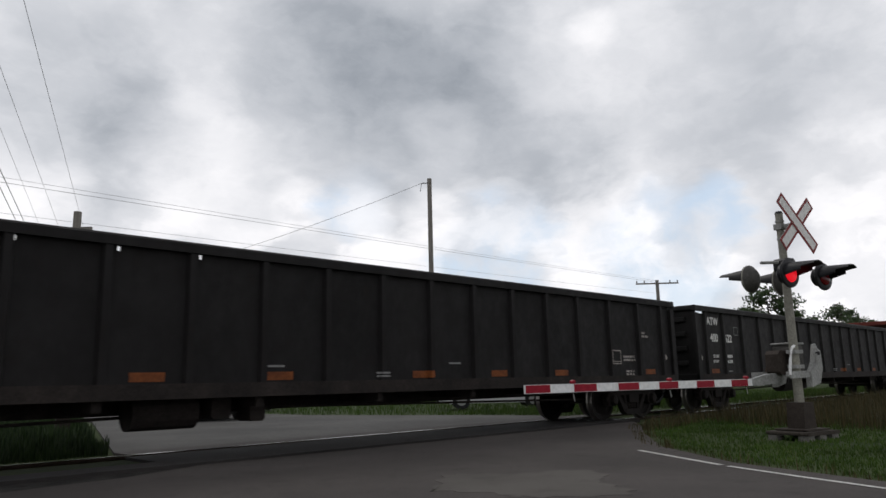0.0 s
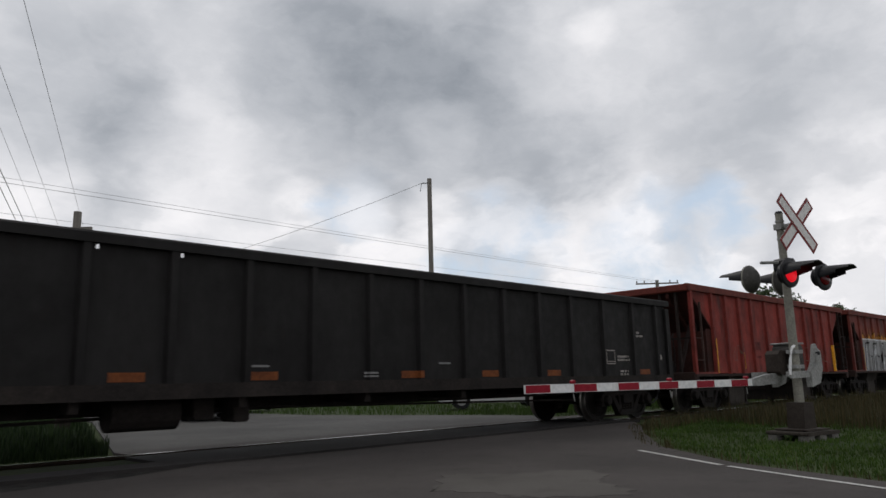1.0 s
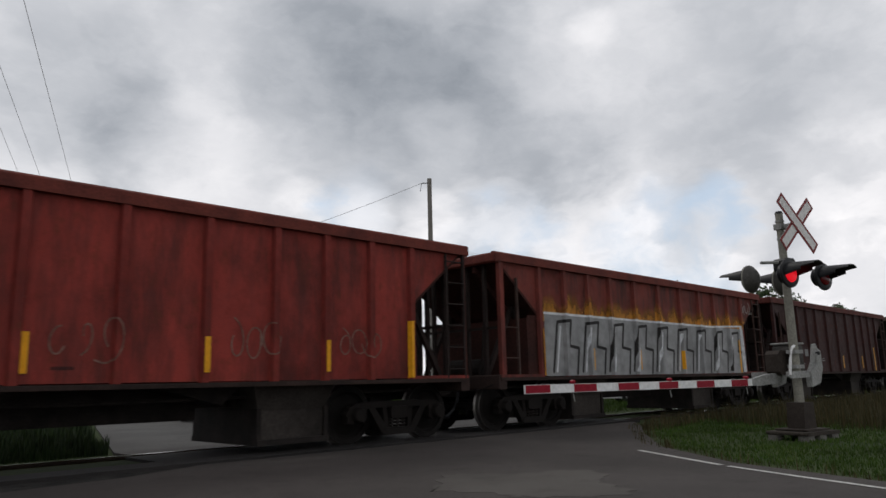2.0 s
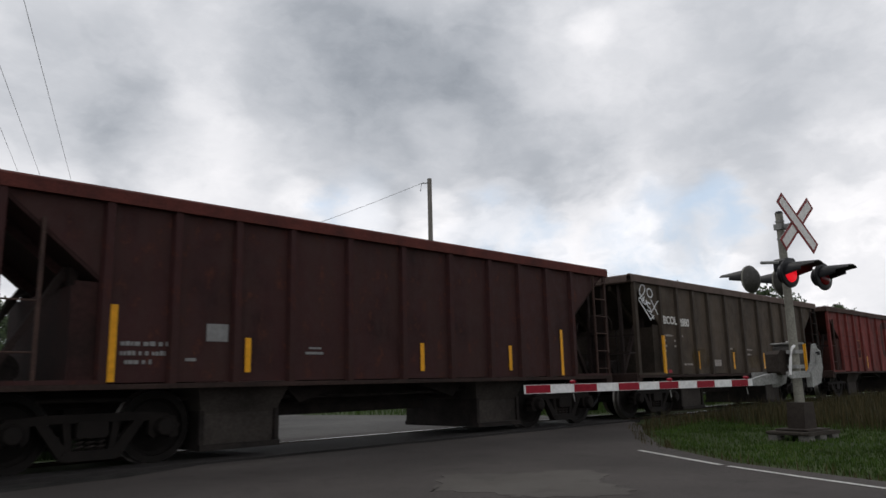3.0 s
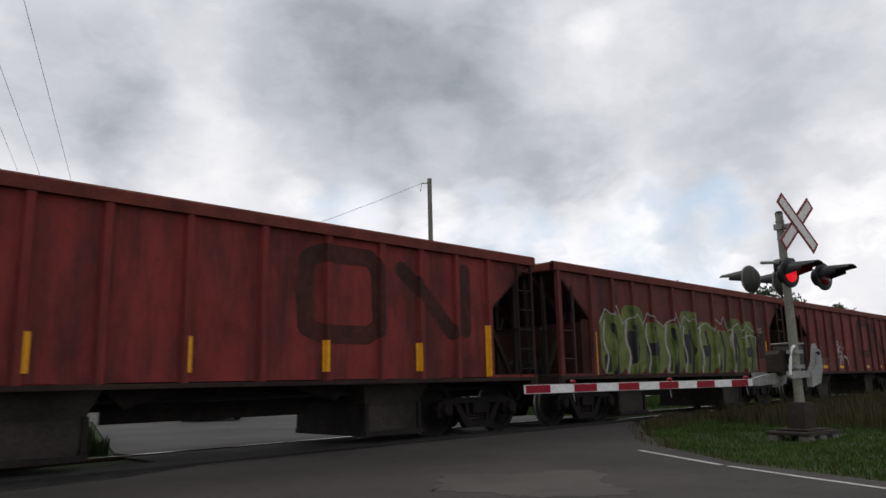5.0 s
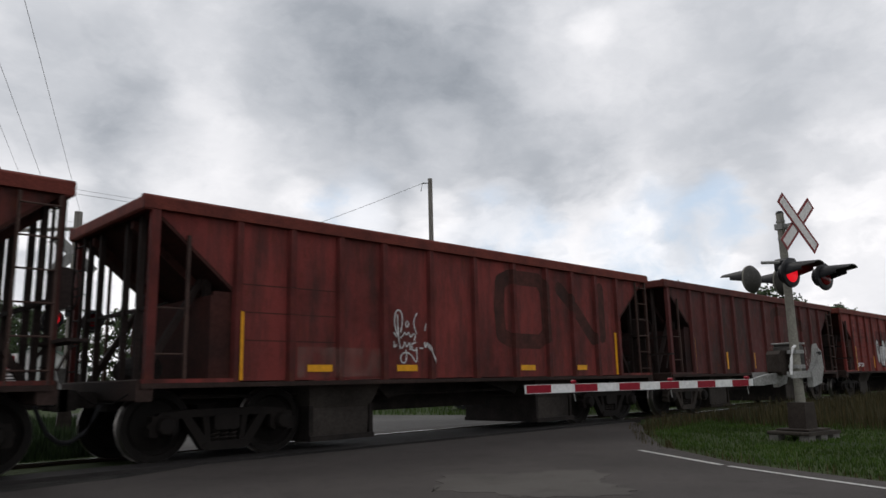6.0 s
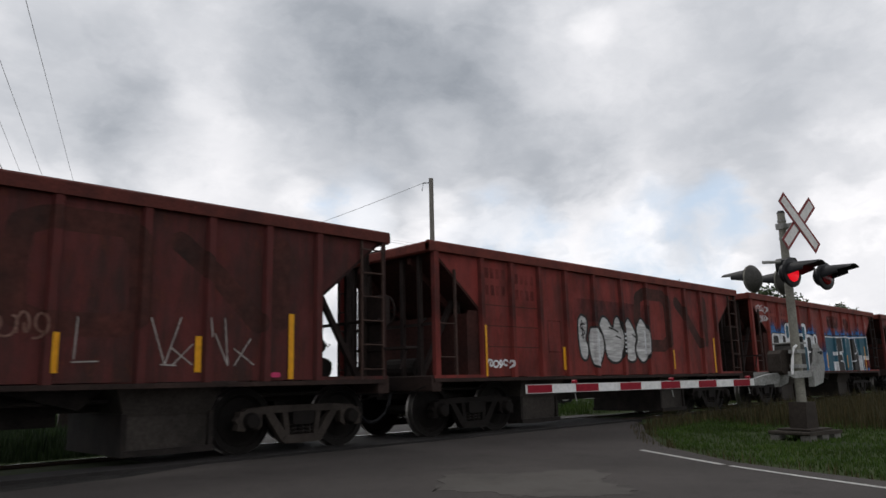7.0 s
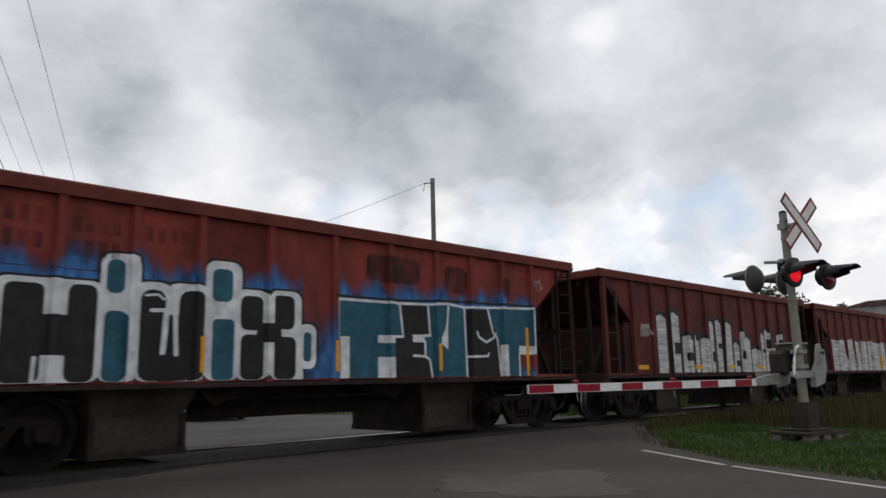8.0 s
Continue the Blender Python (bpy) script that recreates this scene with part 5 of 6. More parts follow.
def paint_on(car, name, polys, mat, layer, label="", side=HOP_SIDE):
    """Convex shapes in x and z laid on the near side, over sheet and posts alike."""
    g = Geo()
    xs, ys = side
    for k, poly in enumerate(polys):
        out = 0.0025 * layer + 0.00008 * (k % 24)
        lo, hi = min(p[0] for p in poly), max(p[0] for p in poly)
        for i in range(len(xs) - 1):
            if xs[i + 1] <= lo or xs[i] >= hi:
                continue
            c = clip(poly, xs[i], xs[i + 1])
            if len(c) > 2:
                d = [ys[i] + (ys[i + 1] - ys[i]) * (x - xs[i]) / (xs[i + 1] - xs[i]) for x, z in c]
                g.add([(x, -(q + out), z) for (x, z), q in zip(c, d)], [tuple(range(len(c)))])
    if g.f:
        me = bpy.data.meshes.new(name)
        me.from_pydata(g.v, [], g.f)
        me.materials.append(None)
        return part(name, me, mat, car, label)


def rect(x0, x1, z0, z1):
    return [(x0, z0), (x1, z0), (x1, z1), (x0, z1)]


def pill(x0, x1, z0, z1, r):
    out = []
    for cx, cz, a0 in ((x1 - r, z0 + r, -90), (x1 - r, z1 - r, 0), (x0 + r, z1 - r, 90), (x0 + r, z0 + r, 180)):
        out += [(cx + r * math.cos(radians(a0 + a)), cz + r * math.sin(radians(a0 + a))) for a in (0, 30, 60, 90)]
    return out


def line(pts, w):
    out = []
    for (ax, az), (bx, bz) in zip(pts, pts[1:]):
        l = math.hypot(bx - ax, bz - az) or 1
        nx, nz = -(bz - az) / l * w / 2, (bx - ax) / l * w / 2
        out.append([(ax - nx, az - nz), (bx - nx, bz - nz), (bx + nx, bz + nz), (ax + nx, az + nz)])
    for x, z in pts:
        out.append([(x + w / 2 * math.cos(a), z + w / 2 * math.sin(a)) for a in [math.pi / 4 * k for k in range(8)]])
    return out


def eased(pts):
    """Corners cut twice, for the swing of a hand-drawn line."""
    for _ in range(2):
        out = [pts[0]]
        for (ax, az), (bx, bz) in zip(pts, pts[1:]):
            out += [(0.75 * ax + 0.25 * bx, 0.75 * az + 0.25 * bz), (0.25 * ax + 0.75 * bx, 0.25 * az + 0.75 * bz)]
        pts = out + [pts[-1]]
    return pts


def scrawl(x, z, w, h, seed, n=5):
    """A quick looping tag: one running line of bends that fills a box."""
    rng = random.Random(seed)
    out = []
    for k in range(n):
        cx, pts = x + w * (k + 0.5) / n, []
        a0, a1 = rng.uniform(0, 6), rng.choice((-1, 1)) * rng.uniform(3.5, 7.5)
        rx, rz = w / n * rng.uniform(0.35, 0.75), h * rng.uniform(0.3, 0.5)
        for i in range(11):
            a = a0 + a1 * i / 10
            f = 1 - 0.5 * i / 10
            pts.append((cx + rx * f * math.cos(a) + w / n * 0.35 * i / 10, z + h / 2 + rz * f * math.sin(a)))
        out.append(pts)
    return out


def tag(car, x, z, w, h, seed, mat, thick=0.035, n=5, layer=3, label="white scrawled spray tag"):
    polys = [q for pts in scrawl(x, z, w, h, seed, n) for q in line(eased(pts), thick)]
    paint_on(car, "spray_tag", polys, mat, layer, label)


def reflectors(car, tall, short, flat=()):
    for x in tall:
        paint_on(car, "reflector", [rect(x - 0.045, x + 0.045, 1.07, 2.03)], M["yellow"], 6, "tall yellow reflective strip")
    for x in short:
        paint_on(car, "reflector", [rect(x - 0.045, x + 0.045, 1.18, 1.66)], M["yellow"], 6, "short yellow reflective strip")
    for x in flat:
        paint_on(car, "reflector", [rect(x - 0.23, x + 0.23, 1.18, 1.285)], M["yellow"], 6, "flat yellow reflective strip")


def letters(car, body, x, z, size, mat, y=-1.381):
    c = bpy.data.curves.new("lettering", "FONT")
    c.body, c.size, c.extrude, c.offset = body, size, 0.0015, size * 0.022
    c.materials.append(mat)
    ob = new("lettering", c)
    ob.parent = car
    ob.matrix_basis = pose(x, y, z, 90, 0, 0)
    tagged(ob, "white stencilled lettering")


def bars(car, rows, mat, side=HOP_SIDE, name="stencil_bar"):
    for r in rows:
        paint_on(car, name, [rect(*r)], mat, 3, "small unreadable stencil", side)


def words(car, x0, x1, z, h, seed, mat, side=HOP_SIDE):
    """A line of small writing past reading: short bars with gaps."""
    rng = random.Random(seed)
    x = x0
    while x < x1:
        w = min(x1, x + rng.uniform(0.03, 0.07))
        bars(car, [(x, w, z, z + h * rng.uniform(0.8, 1.0))], mat, side)
        x = w + rng.choice((0.012, 0.012, 0.045))


def emblem(car, x=6.85, z=1.62, s=1.0):
    """A large faded emblem: a closed ring, a slanting slab and an upright slab."""
    w = 0.30 * s
    ring = line([(x + 0.2, z + 0.25), (x + 0.16, z + 0.8), (x + 0.22, z + 1.3), (x + 0.5, z + 1.42), (x + 1.45, z + 1.42), (x + 1.62, z + 1.2), (x + 1.66, z + 0.3), (x + 1.4, z + 0.14), (x + 0.5, z + 0.14), (x + 0.2, z + 0.25)], w)
    paint_on(car, "emblem", ring, M["emblem"], 1, "faded dark painted ring")
    paint_on(car, "emblem", line([(x + 2.15, z + 1.3), (x + 2.75, z + 0.85), (x + 3.35, z + 0.25)], w), M["emblem"], 1, "faded dark painted slanting slab")
    paint_on(car, "emblem", line([(x + 3.72, z + 0.3), (x + 3.72, z + 1.4)], w), M["emblem"], 1, "faded dark painted slab")



C = RED_CARS
# gondolas
for car in (gon1, gon2):
    for x in (11.85, 13.87, 15.87, 19.53, 1.09, 4.8, 7.06, 9.0):
        paint_on(car, "reflector", [rect(x - 0.23, x + 0.23, 1.065, 1.185)], M["orange"], 3, "faded orange reflective strip", GON_SIDE)
    for i, (x0, x1, z) in enumerate(((18.33, 18.81, 1.46), (18.33, 18.85, 1.38), (18.42, 18.77, 1.12), (18.42, 18.77, 1.05), (19.22, 19.36, 2.04), (19.22, 19.55, 1.96))):
        words(car, x0, x1, z, 0.055, 60 + i, M["mural_dim"], GON_SIDE)
    bars(car, [(12.5, 12.8, 1.30, 1.33), (10.82, 11.12, 1.14, 1.17), (10.82, 11.12, 1.09, 1.115), (8.8, 9.08, 1.25, 1.28)], M["greypaint"], GON_SIDE)
    paint_on(car, "stencil_frame", line([(17.77, 1.32), (18.22, 1.32), (18.22, 1.62), (17.77, 1.62), (17.77, 1.32)], 0.022) + line([(17.77, 1.37), (18.22, 1.37)], 0.015), M["mural_dim"], 3, "pale painted frame", GON_SIDE)
    for x in (20.33, 0.3):
        paint_on(car, "round_mark", [[(x + 0.07 * math.cos(a), 1.48 + 0.07 * math.sin(a)) for a in [math.pi / 8 * k for k in range(16)]]], M["mural_dim"], 3, "small round pale mark", GON_SIDE)
letters(gon2, "ATW", 0.78, 2.42, 0.30, M["white"])
letters(gon2, "400", 0.93, 1.95, 0.31, M["white"])
letters(gon2, "622", 1.84, 1.95, 0.31, M["white"])
letters(gon2, "LD LMT", 1.0, 1.50, 0.115, M["white"])
letters(gon2, "LT WT", 1.0, 1.35, 0.115, M["white"])
for z in (1.50, 1.35):
    bars(gon2, [(x, x + 0.05, z, z + 0.085) for x in (1.88, 1.95, 2.04, 2.11, 2.18)], M["white"], GON_SIDE)
bars(gon2, [(1.92, 2.16, 1.10, 1.13)], M["greypaint"], GON_SIDE)
paint_on(gon2, "stencil_frame", line([(2.48, 2.17), (2.74, 2.17), (2.74, 2.40), (2.48, 2.40), (2.48, 2.17)], 0.02), M["greypaint"], 3, "grey painted frame", GON_SIDE)

# first red hopper
reflectors(C["H1"], (1.43, 11.18), (3.25, 5.25, 7.46, 9.45))
for x, sd in ((2.5, 1), (5.4, 2), (7.7, 3), (9.6, 4)):
    tag(C["H1"], x, 1.25, 0.9, 0.75, sd, M["mural_faint"], 0.022, 3)
bars(C["H1"], [(5.55, 5.8, 1.22, 1.26), (4.2, 4.62, 1.5, 1.58), (4.2, 4.62, 1.75, 2.0)], M["mist_dark"])

# silver piece
paint_on(C["H2"], "spray_haze", [rect(1.5, 11.15, 2.2, 3.1), [(11.1, 2.3), (11.3, 2.4), (12.2, 3.12), (11.1, 3.1)]], M["mist_ochre"], 1, "ochre spray haze")
paint_on(C["H2"], "mural", [rect(1.55, 11.14, 1.06, 2.36)], M["mural_grey"], 2, "silver grey sprayed mural")
paint_on(C["H2"], "mural_line", [q for k in range(9) for q in line([(1.8 + k * 1.06, 1.15), (2.0 + k * 1.06, 2.2), (2.5 + k * 1.06, 2.25), (2.4 + k * 1.06, 1.7), (2.75 + k * 1.06, 1.65), (2.65 + k * 1.06, 1.1)], 0.07)], M["mural_black"], 3, "black mural lines")
paint_on(C["H2"], "mural_outline", line([(1.55, 2.37), (9.2, 2.36), (11.14, 2.44), (11.16, 1.1)], 0.05) + [q for k in range(9) for q in line([(1.92 + k * 1.06, 1.15), (2.10 + k * 1.06, 2.1)], 0.045)], M["mural_white"], 4, "white mural lines")
tag(C["H2"], 11.3, 2.75, 0.8, 0.45, 21, M["mural_dim"], 0.03, 5, 5)
reflectors(C["H2"], (10.99, 1.45), (3.3, 5.3, 7.4))

# dark maroon hopper
reflectors(C["H3"], (1.5, 10.8), (3.37, 6.74, 9.1))
for i, (x0, x1, z) in enumerate(((1.6, 2.2, 1.52), (1.6, 2.18, 1.40), (1.66, 2.0, 1.29))):
    words(C["H3"], x0, x1, z, 0.06, 30 + i, M["greypaint"])
bars(C["H3"], [(2.45, 2.6, 1.33, 1.37), (4.34, 4.66, 1.44, 1.48), (4.4, 4.62, 1.52, 1.55)], M["greypaint"])
paint_on(C["H3"], "pale_patch", [rect(2.74, 3.06, 1.60, 1.84)], M["greypaint"], 2, "faded grey patch")

# olive hopper
letters(C["H4"], "BCOL", 1.40, 2.34, 0.275, M["white"], -1.455)
letters(C["H4"], "2880", 2.36, 2.32, 0.285, M["white"])
reflectors(C["H4"], (1.36, 11.16), (3.22, 5.52, 7.7, 9.57))
paint_on(C["H4"], "pink_mark", [pill(10.72, 10.92, 1.36, 1.45, 0.04)], M["pink"], 4, "small pink spray mark")
for i, (x0, x1, z) in enumerate(((1.47, 2.0, 2.02), (1.47, 1.64, 1.89), (1.47, 1.64, 1.75), (1.47, 1.6, 1.62), (2.02, 2.12, 1.89), (2.02, 2.12, 1.75), (2.36, 2.52, 2.02), (5.2, 5.5, 1.74), (6.4, 6.9, 1.72), (6.45, 6.8, 1.58), (2.4, 2.95, 1.28))):
    words(C["H4"], x0, x1, z, 0.055, 40 + i, M["mural_dim"])
bars(C["H4"], [(10.56, 10.84, 1.29, 1.32), (9.70, 9.88, 1.36, 1.385), (9.70, 9.86, 1.43, 1.455), (9.70, 9.88, 1.50, 1.525), (9.70, 9.80, 1.58, 1.605)], M["greypaint"])
for x0, x1, z0, z1 in ((2.95, 3.95, 1.22, 1.72), (5.2, 5.75, 1.25, 1.8), (6.6, 7.4, 1.2, 1.6)):
    paint_on(C["H4"], "paint_smear", [pill(x0, x1, z0, z1, 0.2)], mist("yellowish_smear", (0.17, 0.11, 0.03), 0.42), 1, "thin yellowish smear")
paint_on(C["H4"], "label_plate", [rect(4.26, 4.68, 1.26, 1.44)], M["mural_dim"], 3, "pale stencilled plate")
paint_on(C["H4"], "stencil_frame", line([(9.66, 1.3), (10.06, 1.3), (10.06, 2.07), (9.66, 2.07), (9.66, 1.3)], 0.025) + line([(9.66, 1.68), (10.06, 1.68)], 0.03), M["white"], 3, "white painted frame")
for pts in ([(0.40, 2.93), (0.51, 2.93), (0.44, 3.12), (0.56, 3.30), (0.74, 3.25), (0.69, 3.09), (0.53, 2.98)], [(0.82, 3.11), (0.84, 3.19), (0.99, 3.21), (1.10, 3.10), (1.02, 2.98), (0.86, 3.0), (0.82, 3.11)],
            [(0.52, 2.90), (0.65, 2.97), (0.59, 2.85), (0.50, 2.92), (0.58, 2.82)], [(0.66, 2.98), (0.62, 2.82), (0.72, 2.78), (0.76, 2.94), (0.77, 2.80)],
            [(0.94, 2.82), (0.78, 2.86), (0.80, 2.74), (0.95, 2.70), (0.90, 2.60), (0.77, 2.66)], [(0.98, 2.93), (1.12, 2.75), (1.28, 2.57)], [(1.30, 2.90), (1.10, 2.72), (0.90, 2.56)],
            [(0.40, 2.88), (0.64, 2.67), (0.92, 2.41)], [(0.97, 2.55), (1.06, 2.44)], [(0.96, 2.45), (1.07, 2.53)]):
    paint_on(C["H4"], "spray_tag", line(eased(pts), 0.036), M["mural_white"], 4, "pale scrawled spray stroke")
paint_on(C["H4"], "red_mark", [pill(1.6, 1.8, 1.09, 1.17, 0.03)], M["red"], 4, "small red mark")

# emblem hoppers
for k in ("H5", "H6", "H8", "H9", "H10"):
    emblem(C[k])
for k in ("H5", "H8", "H10", "H11"):
    for z in (1.62, 2.02, 2.42):
        paint_on(C[k], "weld_seam", [rect(1.46, 3.09, z, z + 0.016)], M["emblem"], 1, "dark horizontal weld seam")
reflectors(C["H5"], (1.5, 10.92), (4.53, 7.83))
paint_on(C["H5"], "stencil_frame", line([(3.36, 1.57), (3.82, 1.57), (3.82, 2.29), (3.36, 2.29), (3.36, 1.57)], 0.02), M["mural_ochre"], 3, "ochre painted frame")
paint_on(C["H5"], "dark_patch", [rect(3.40, 3.78, 1.60, 1.90), rect(3.40, 3.78, 1.97, 2.26)], M["mist_dark"], 2, "dark stencilled patch")
bars(C["H5"], [(5.2, 5.45, 1.24, 1.27), (9.9, 10.1, 1.22, 1.25)], M["greypaint"])
reflectors(C["H6"], (1.46, 11.14), (3.25, 5.21, 7.4, 9.35))
reflectors(C["H9"], (1.5, 10.75), (3.45, 5.33, 7.52, 9.3))
paint_on(C["H9"], "pink_mark", [pill(10.42, 10.58, 1.10, 1.17, 0.03)], M["pink"], 4, "small pink spray mark")
for pts in ([(8.65, 1.88), (8.85, 1.28), (9.05, 1.90)], [(8.93, 1.50), (9.22, 1.28)], [(9.22, 1.55), (8.96, 1.28)], [(9.44, 1.91), (9.47, 1.66)], [(9.54, 1.70), (9.74, 1.27), (9.68, 1.92)],
            [(9.83, 1.50), (10.14, 1.28)], [(10.08, 1.64), (9.84, 1.27)], [(8.80, 1.28), (9.00, 1.27)], [(7.72, 1.31), (8.02, 1.32)], [(7.74, 1.35), (7.76, 1.85)]):
    paint_on(C["H9"], "spray_tag", line(pts, 0.018), M["mural_dim"], 3, "thin pale scrawled spray stroke")
tag(C["H9"], 6.6, 1.55, 0.8, 0.4, 92, M["mural_faint"], 0.03, 5)

# lime mural
reflectors(C["H7"], (11.05, 1.5), ())
gx = [1.7 + 0.95 * i for i in range(10)]
paint_on(C["H7"], "mural", [pill(x, x + 1.0 if x + 1.0 < 10.2 else 10.22, 1.08, 2.35 + 0.3 * math.sin(i * 1.9) * 0.8 + 0.15, 0.28) for i, x in enumerate(gx[:9])], M["mural_green"], 2, "lime green sprayed mural")
paint_on(C["H7"], "mural_shape", [pill(x + 0.12 + 0.1 * (i % 2), x + 0.42 + 0.12 * (i % 3), 1.12 + 0.2 * (i % 3), 1.55 + 0.28 * ((i * 2) % 3), 0.12) for i, x in enumerate(gx[:9])] + [q for i, x in enumerate(gx[:9]) for q in line([(x + 0.55, 1.1), (x + 0.7, 1.7), (x + 0.5, 2.2)], 0.12)], M["mural_black"], 3, "dark mural shapes")
paint_on(C["H7"], "mural_line", [q for i, x in enumerate(gx[:9]) for q in line([(x, 2.25), (x + 0.25, 2.58 - 0.2 * (i % 2)), (x + 0.55, 2.45), (x + 0.75, 2.68 - 0.15 * (i % 3)), (x + 0.95, 2.3)], 0.035)] + line([(9.3, 2.1), (9.9, 2.2), (10.25, 2.15), (10.2, 1.1)], 0.04), M["mural_dim"], 4, "pale mural outline")
paint_on(C["H7"], "mural_shape", [q for i, x in enumerate(gx[:9]) for q in line(eased([(x + 0.2, 2.3), (x + 0.1, 1.8 + 0.1 * (i % 3)), (x + 0.34, 1.5), (x + 0.16, 1.12)]), 0.07 + 0.03 * (i % 2))], M["mural_dim"] , 3.6, "pale mural highlights")
tag(C["H7"], 10.32, 2.2, 0.5, 0.3, 71, M["mural_dim"], 0.02, 4)
paint_on(C["H7"], "spray_haze", [rect(10.2, 10.9, 1.5, 2.3)], M["mist_dark"], 1, "dark spray haze")

# scrawled hopper
reflectors(C["H8"], (1.45, 11.1), (), (2.8, 4.58, 7.83, 9.65))
for pts in ([(4.40, 1.72), (4.32, 1.90), (4.30, 2.02), (4.33, 2.18), (4.41, 2.22), (4.48, 2.14), (4.48, 2.0), (4.44, 1.84)], [(4.37, 2.12), (4.38, 1.86), (4.42, 1.56)],
            [(4.56, 2.01), (4.60, 2.03), (4.63, 1.98), (4.59, 1.92), (4.55, 1.95), (4.56, 2.01)], [(4.82, 2.17), (4.74, 2.06), (4.75, 1.94), (4.80, 1.82)],
            [(4.44, 1.74), (4.50, 1.79), (4.53, 1.84), (4.57, 1.78), (4.62, 1.85), (4.66, 1.74), (4.72, 1.82), (4.78, 1.80), (4.75, 1.70)],
            [(4.43, 1.58), (4.49, 1.56), (4.53, 1.70), (4.57, 1.56), (4.64, 1.69), (4.65, 1.54)],
            [(4.78, 1.67), (4.68, 1.64), (4.70, 1.53), (4.79, 1.53), (4.80, 1.60), (4.81, 1.28), (4.67, 1.47), (4.52, 1.50), (4.43, 1.44), (4.44, 1.33), (4.54, 1.31), (4.57, 1.44), (4.55, 1.53)],
            [(4.99, 1.67), (5.01, 1.56), (5.06, 1.70), (5.10, 1.53), (5.22, 1.30)], [(4.88, 1.57), (4.94, 1.57)], [(4.29, 1.82), (4.34, 1.76)], [(4.29, 1.67), (4.29, 1.56), (4.34, 1.62)], [(5.03, 1.99), (5.00, 1.88)]):
    paint_on(C["H8"], "spray_tag", line(eased(pts), 0.028), M["mural_silver"], 5, "silver scrawled spray stroke")
paint_on(C["H8"], "pale_wash", [rect(2.4, 4.0, 1.1, 1.55)], mist("pale_chalky_wash", (0.3, 0.2, 0.17), 0.4), 1, "pale chalky wash")

# silver bubbles
reflectors(C["H10"], (1.42, 11.0), (3.95, 8.56))
BUBBLES = (
    [(4.64, 2.40), (4.86, 2.32), (4.86, 2.04), (4.76, 1.85), (4.88, 1.70), (4.84, 1.42), (4.68, 1.36), (4.54, 1.48), (4.48, 1.90), (4.50, 2.27)],
    [(4.98, 2.14), (5.28, 2.11), (5.50, 1.92), (5.49, 1.54), (5.26, 1.22), (5.04, 1.25), (4.89, 1.52), (4.87, 1.90)],
    [(5.46, 2.40), (5.66, 2.37), (5.90, 2.10), (5.94, 2.34), (6.12, 2.46), (6.28, 2.18), (6.27, 1.56), (6.15, 1.35), (5.83, 1.31), (5.54, 1.46), (5.50, 1.93), (5.30, 2.18)],
    [(6.56, 2.42), (6.78, 2.21), (6.93, 1.95), (6.78, 1.69), (6.88, 1.42), (6.64, 1.32), (6.34, 1.44), (6.30, 1.95), (6.40, 2.25)],
    [(7.14, 2.46), (7.40, 2.25), (7.49, 1.89), (7.42, 1.46), (7.14, 1.30), (6.90, 1.46), (6.80, 1.69), (6.96, 1.90), (6.88, 2.16)])
for i, ring in enumerate(BUBBLES):
    loop = eased([tuple((a + b) / 2 for a, b in zip(ring[-1], ring[0]))] + ring + [tuple((a + b) / 2 for a, b in zip(ring[-1], ring[0]))])
    paint_on(C["H10"], "mural_bubble", [loop[:-1]], M["mural_silver"], 2.4 + i * 0.5, "streaky silver bubble shape")
    paint_on(C["H10"], "mural_outline", line(loop, 0.055), M["mural_black"], 2.6 + i * 0.5, "black bubble outline")
paint_on(C["H10"], "mural_line", [q for pts in ([(4.74, 2.17), (4.62, 2.20), (4.56, 2.09), (4.71, 2.05), (4.74, 1.96), (4.60, 1.92)], [(4.64, 2.26), (4.66, 1.86)], [(5.72, 2.14), (5.95, 2.10), (6.10, 2.04)], [(6.72, 2.0), (6.90, 1.93)], [(6.0, 1.95), (6.2, 1.9)]) for q in line(eased(pts), 0.035)] + [rect(6.26, 6.34, 1.53 + 0.1 * k, 1.57 + 0.1 * k) for k in range(5)], M["mural_black"], 5.6, "black bubble lines")
paint_on(C["H10"], "mural_highlight", [rect(5.15, 5.21, 1.35, 2.06), rect(7.27, 7.33, 1.55, 2.1)] + [rect(6.26, 6.33, 1.58 + 0.1 * k, 1.62 + 0.1 * k) for k in range(5)], M["mural_white"], 5.7, "white bubble highlights")
paint_on(C["H10"], "spray_haze", [rect(4.4, 7.5, 2.25, 2.75)], mist("dark_spray_haze", (0.03, 0.03, 0.032), 0.6), 1, "dark spray haze")
tag(C["H10"], 1.5, 1.2, 0.72, 0.22, 101, M["mural_white"], 0.035, 5)
paint_on(C["H10"], "stencil_frame", line([(3.42, 1.55), (3.86, 1.55), (3.86, 2.2), (3.42, 2.2), (3.42, 1.55)], 0.02), M["mist_dark"], 3, "dark painted frame")
for x, z in ((1.5, 3.05), (2.4, 3.0), (1.5, 2.72), (2.4, 2.68)):
    bars(C["H10"], [(x + 0.16 * k, x + 0.16 * k + 0.1, z - 0.1, z + 0.1) for k in range(4)], mist("faded_dark_stencil", (0.06, 0.02, 0.018), 0.6))

# teal and black mural
H11 = C["H11"]
reflectors(H11, (11.04, 1.485), (6.33, 8.55, 4.12))
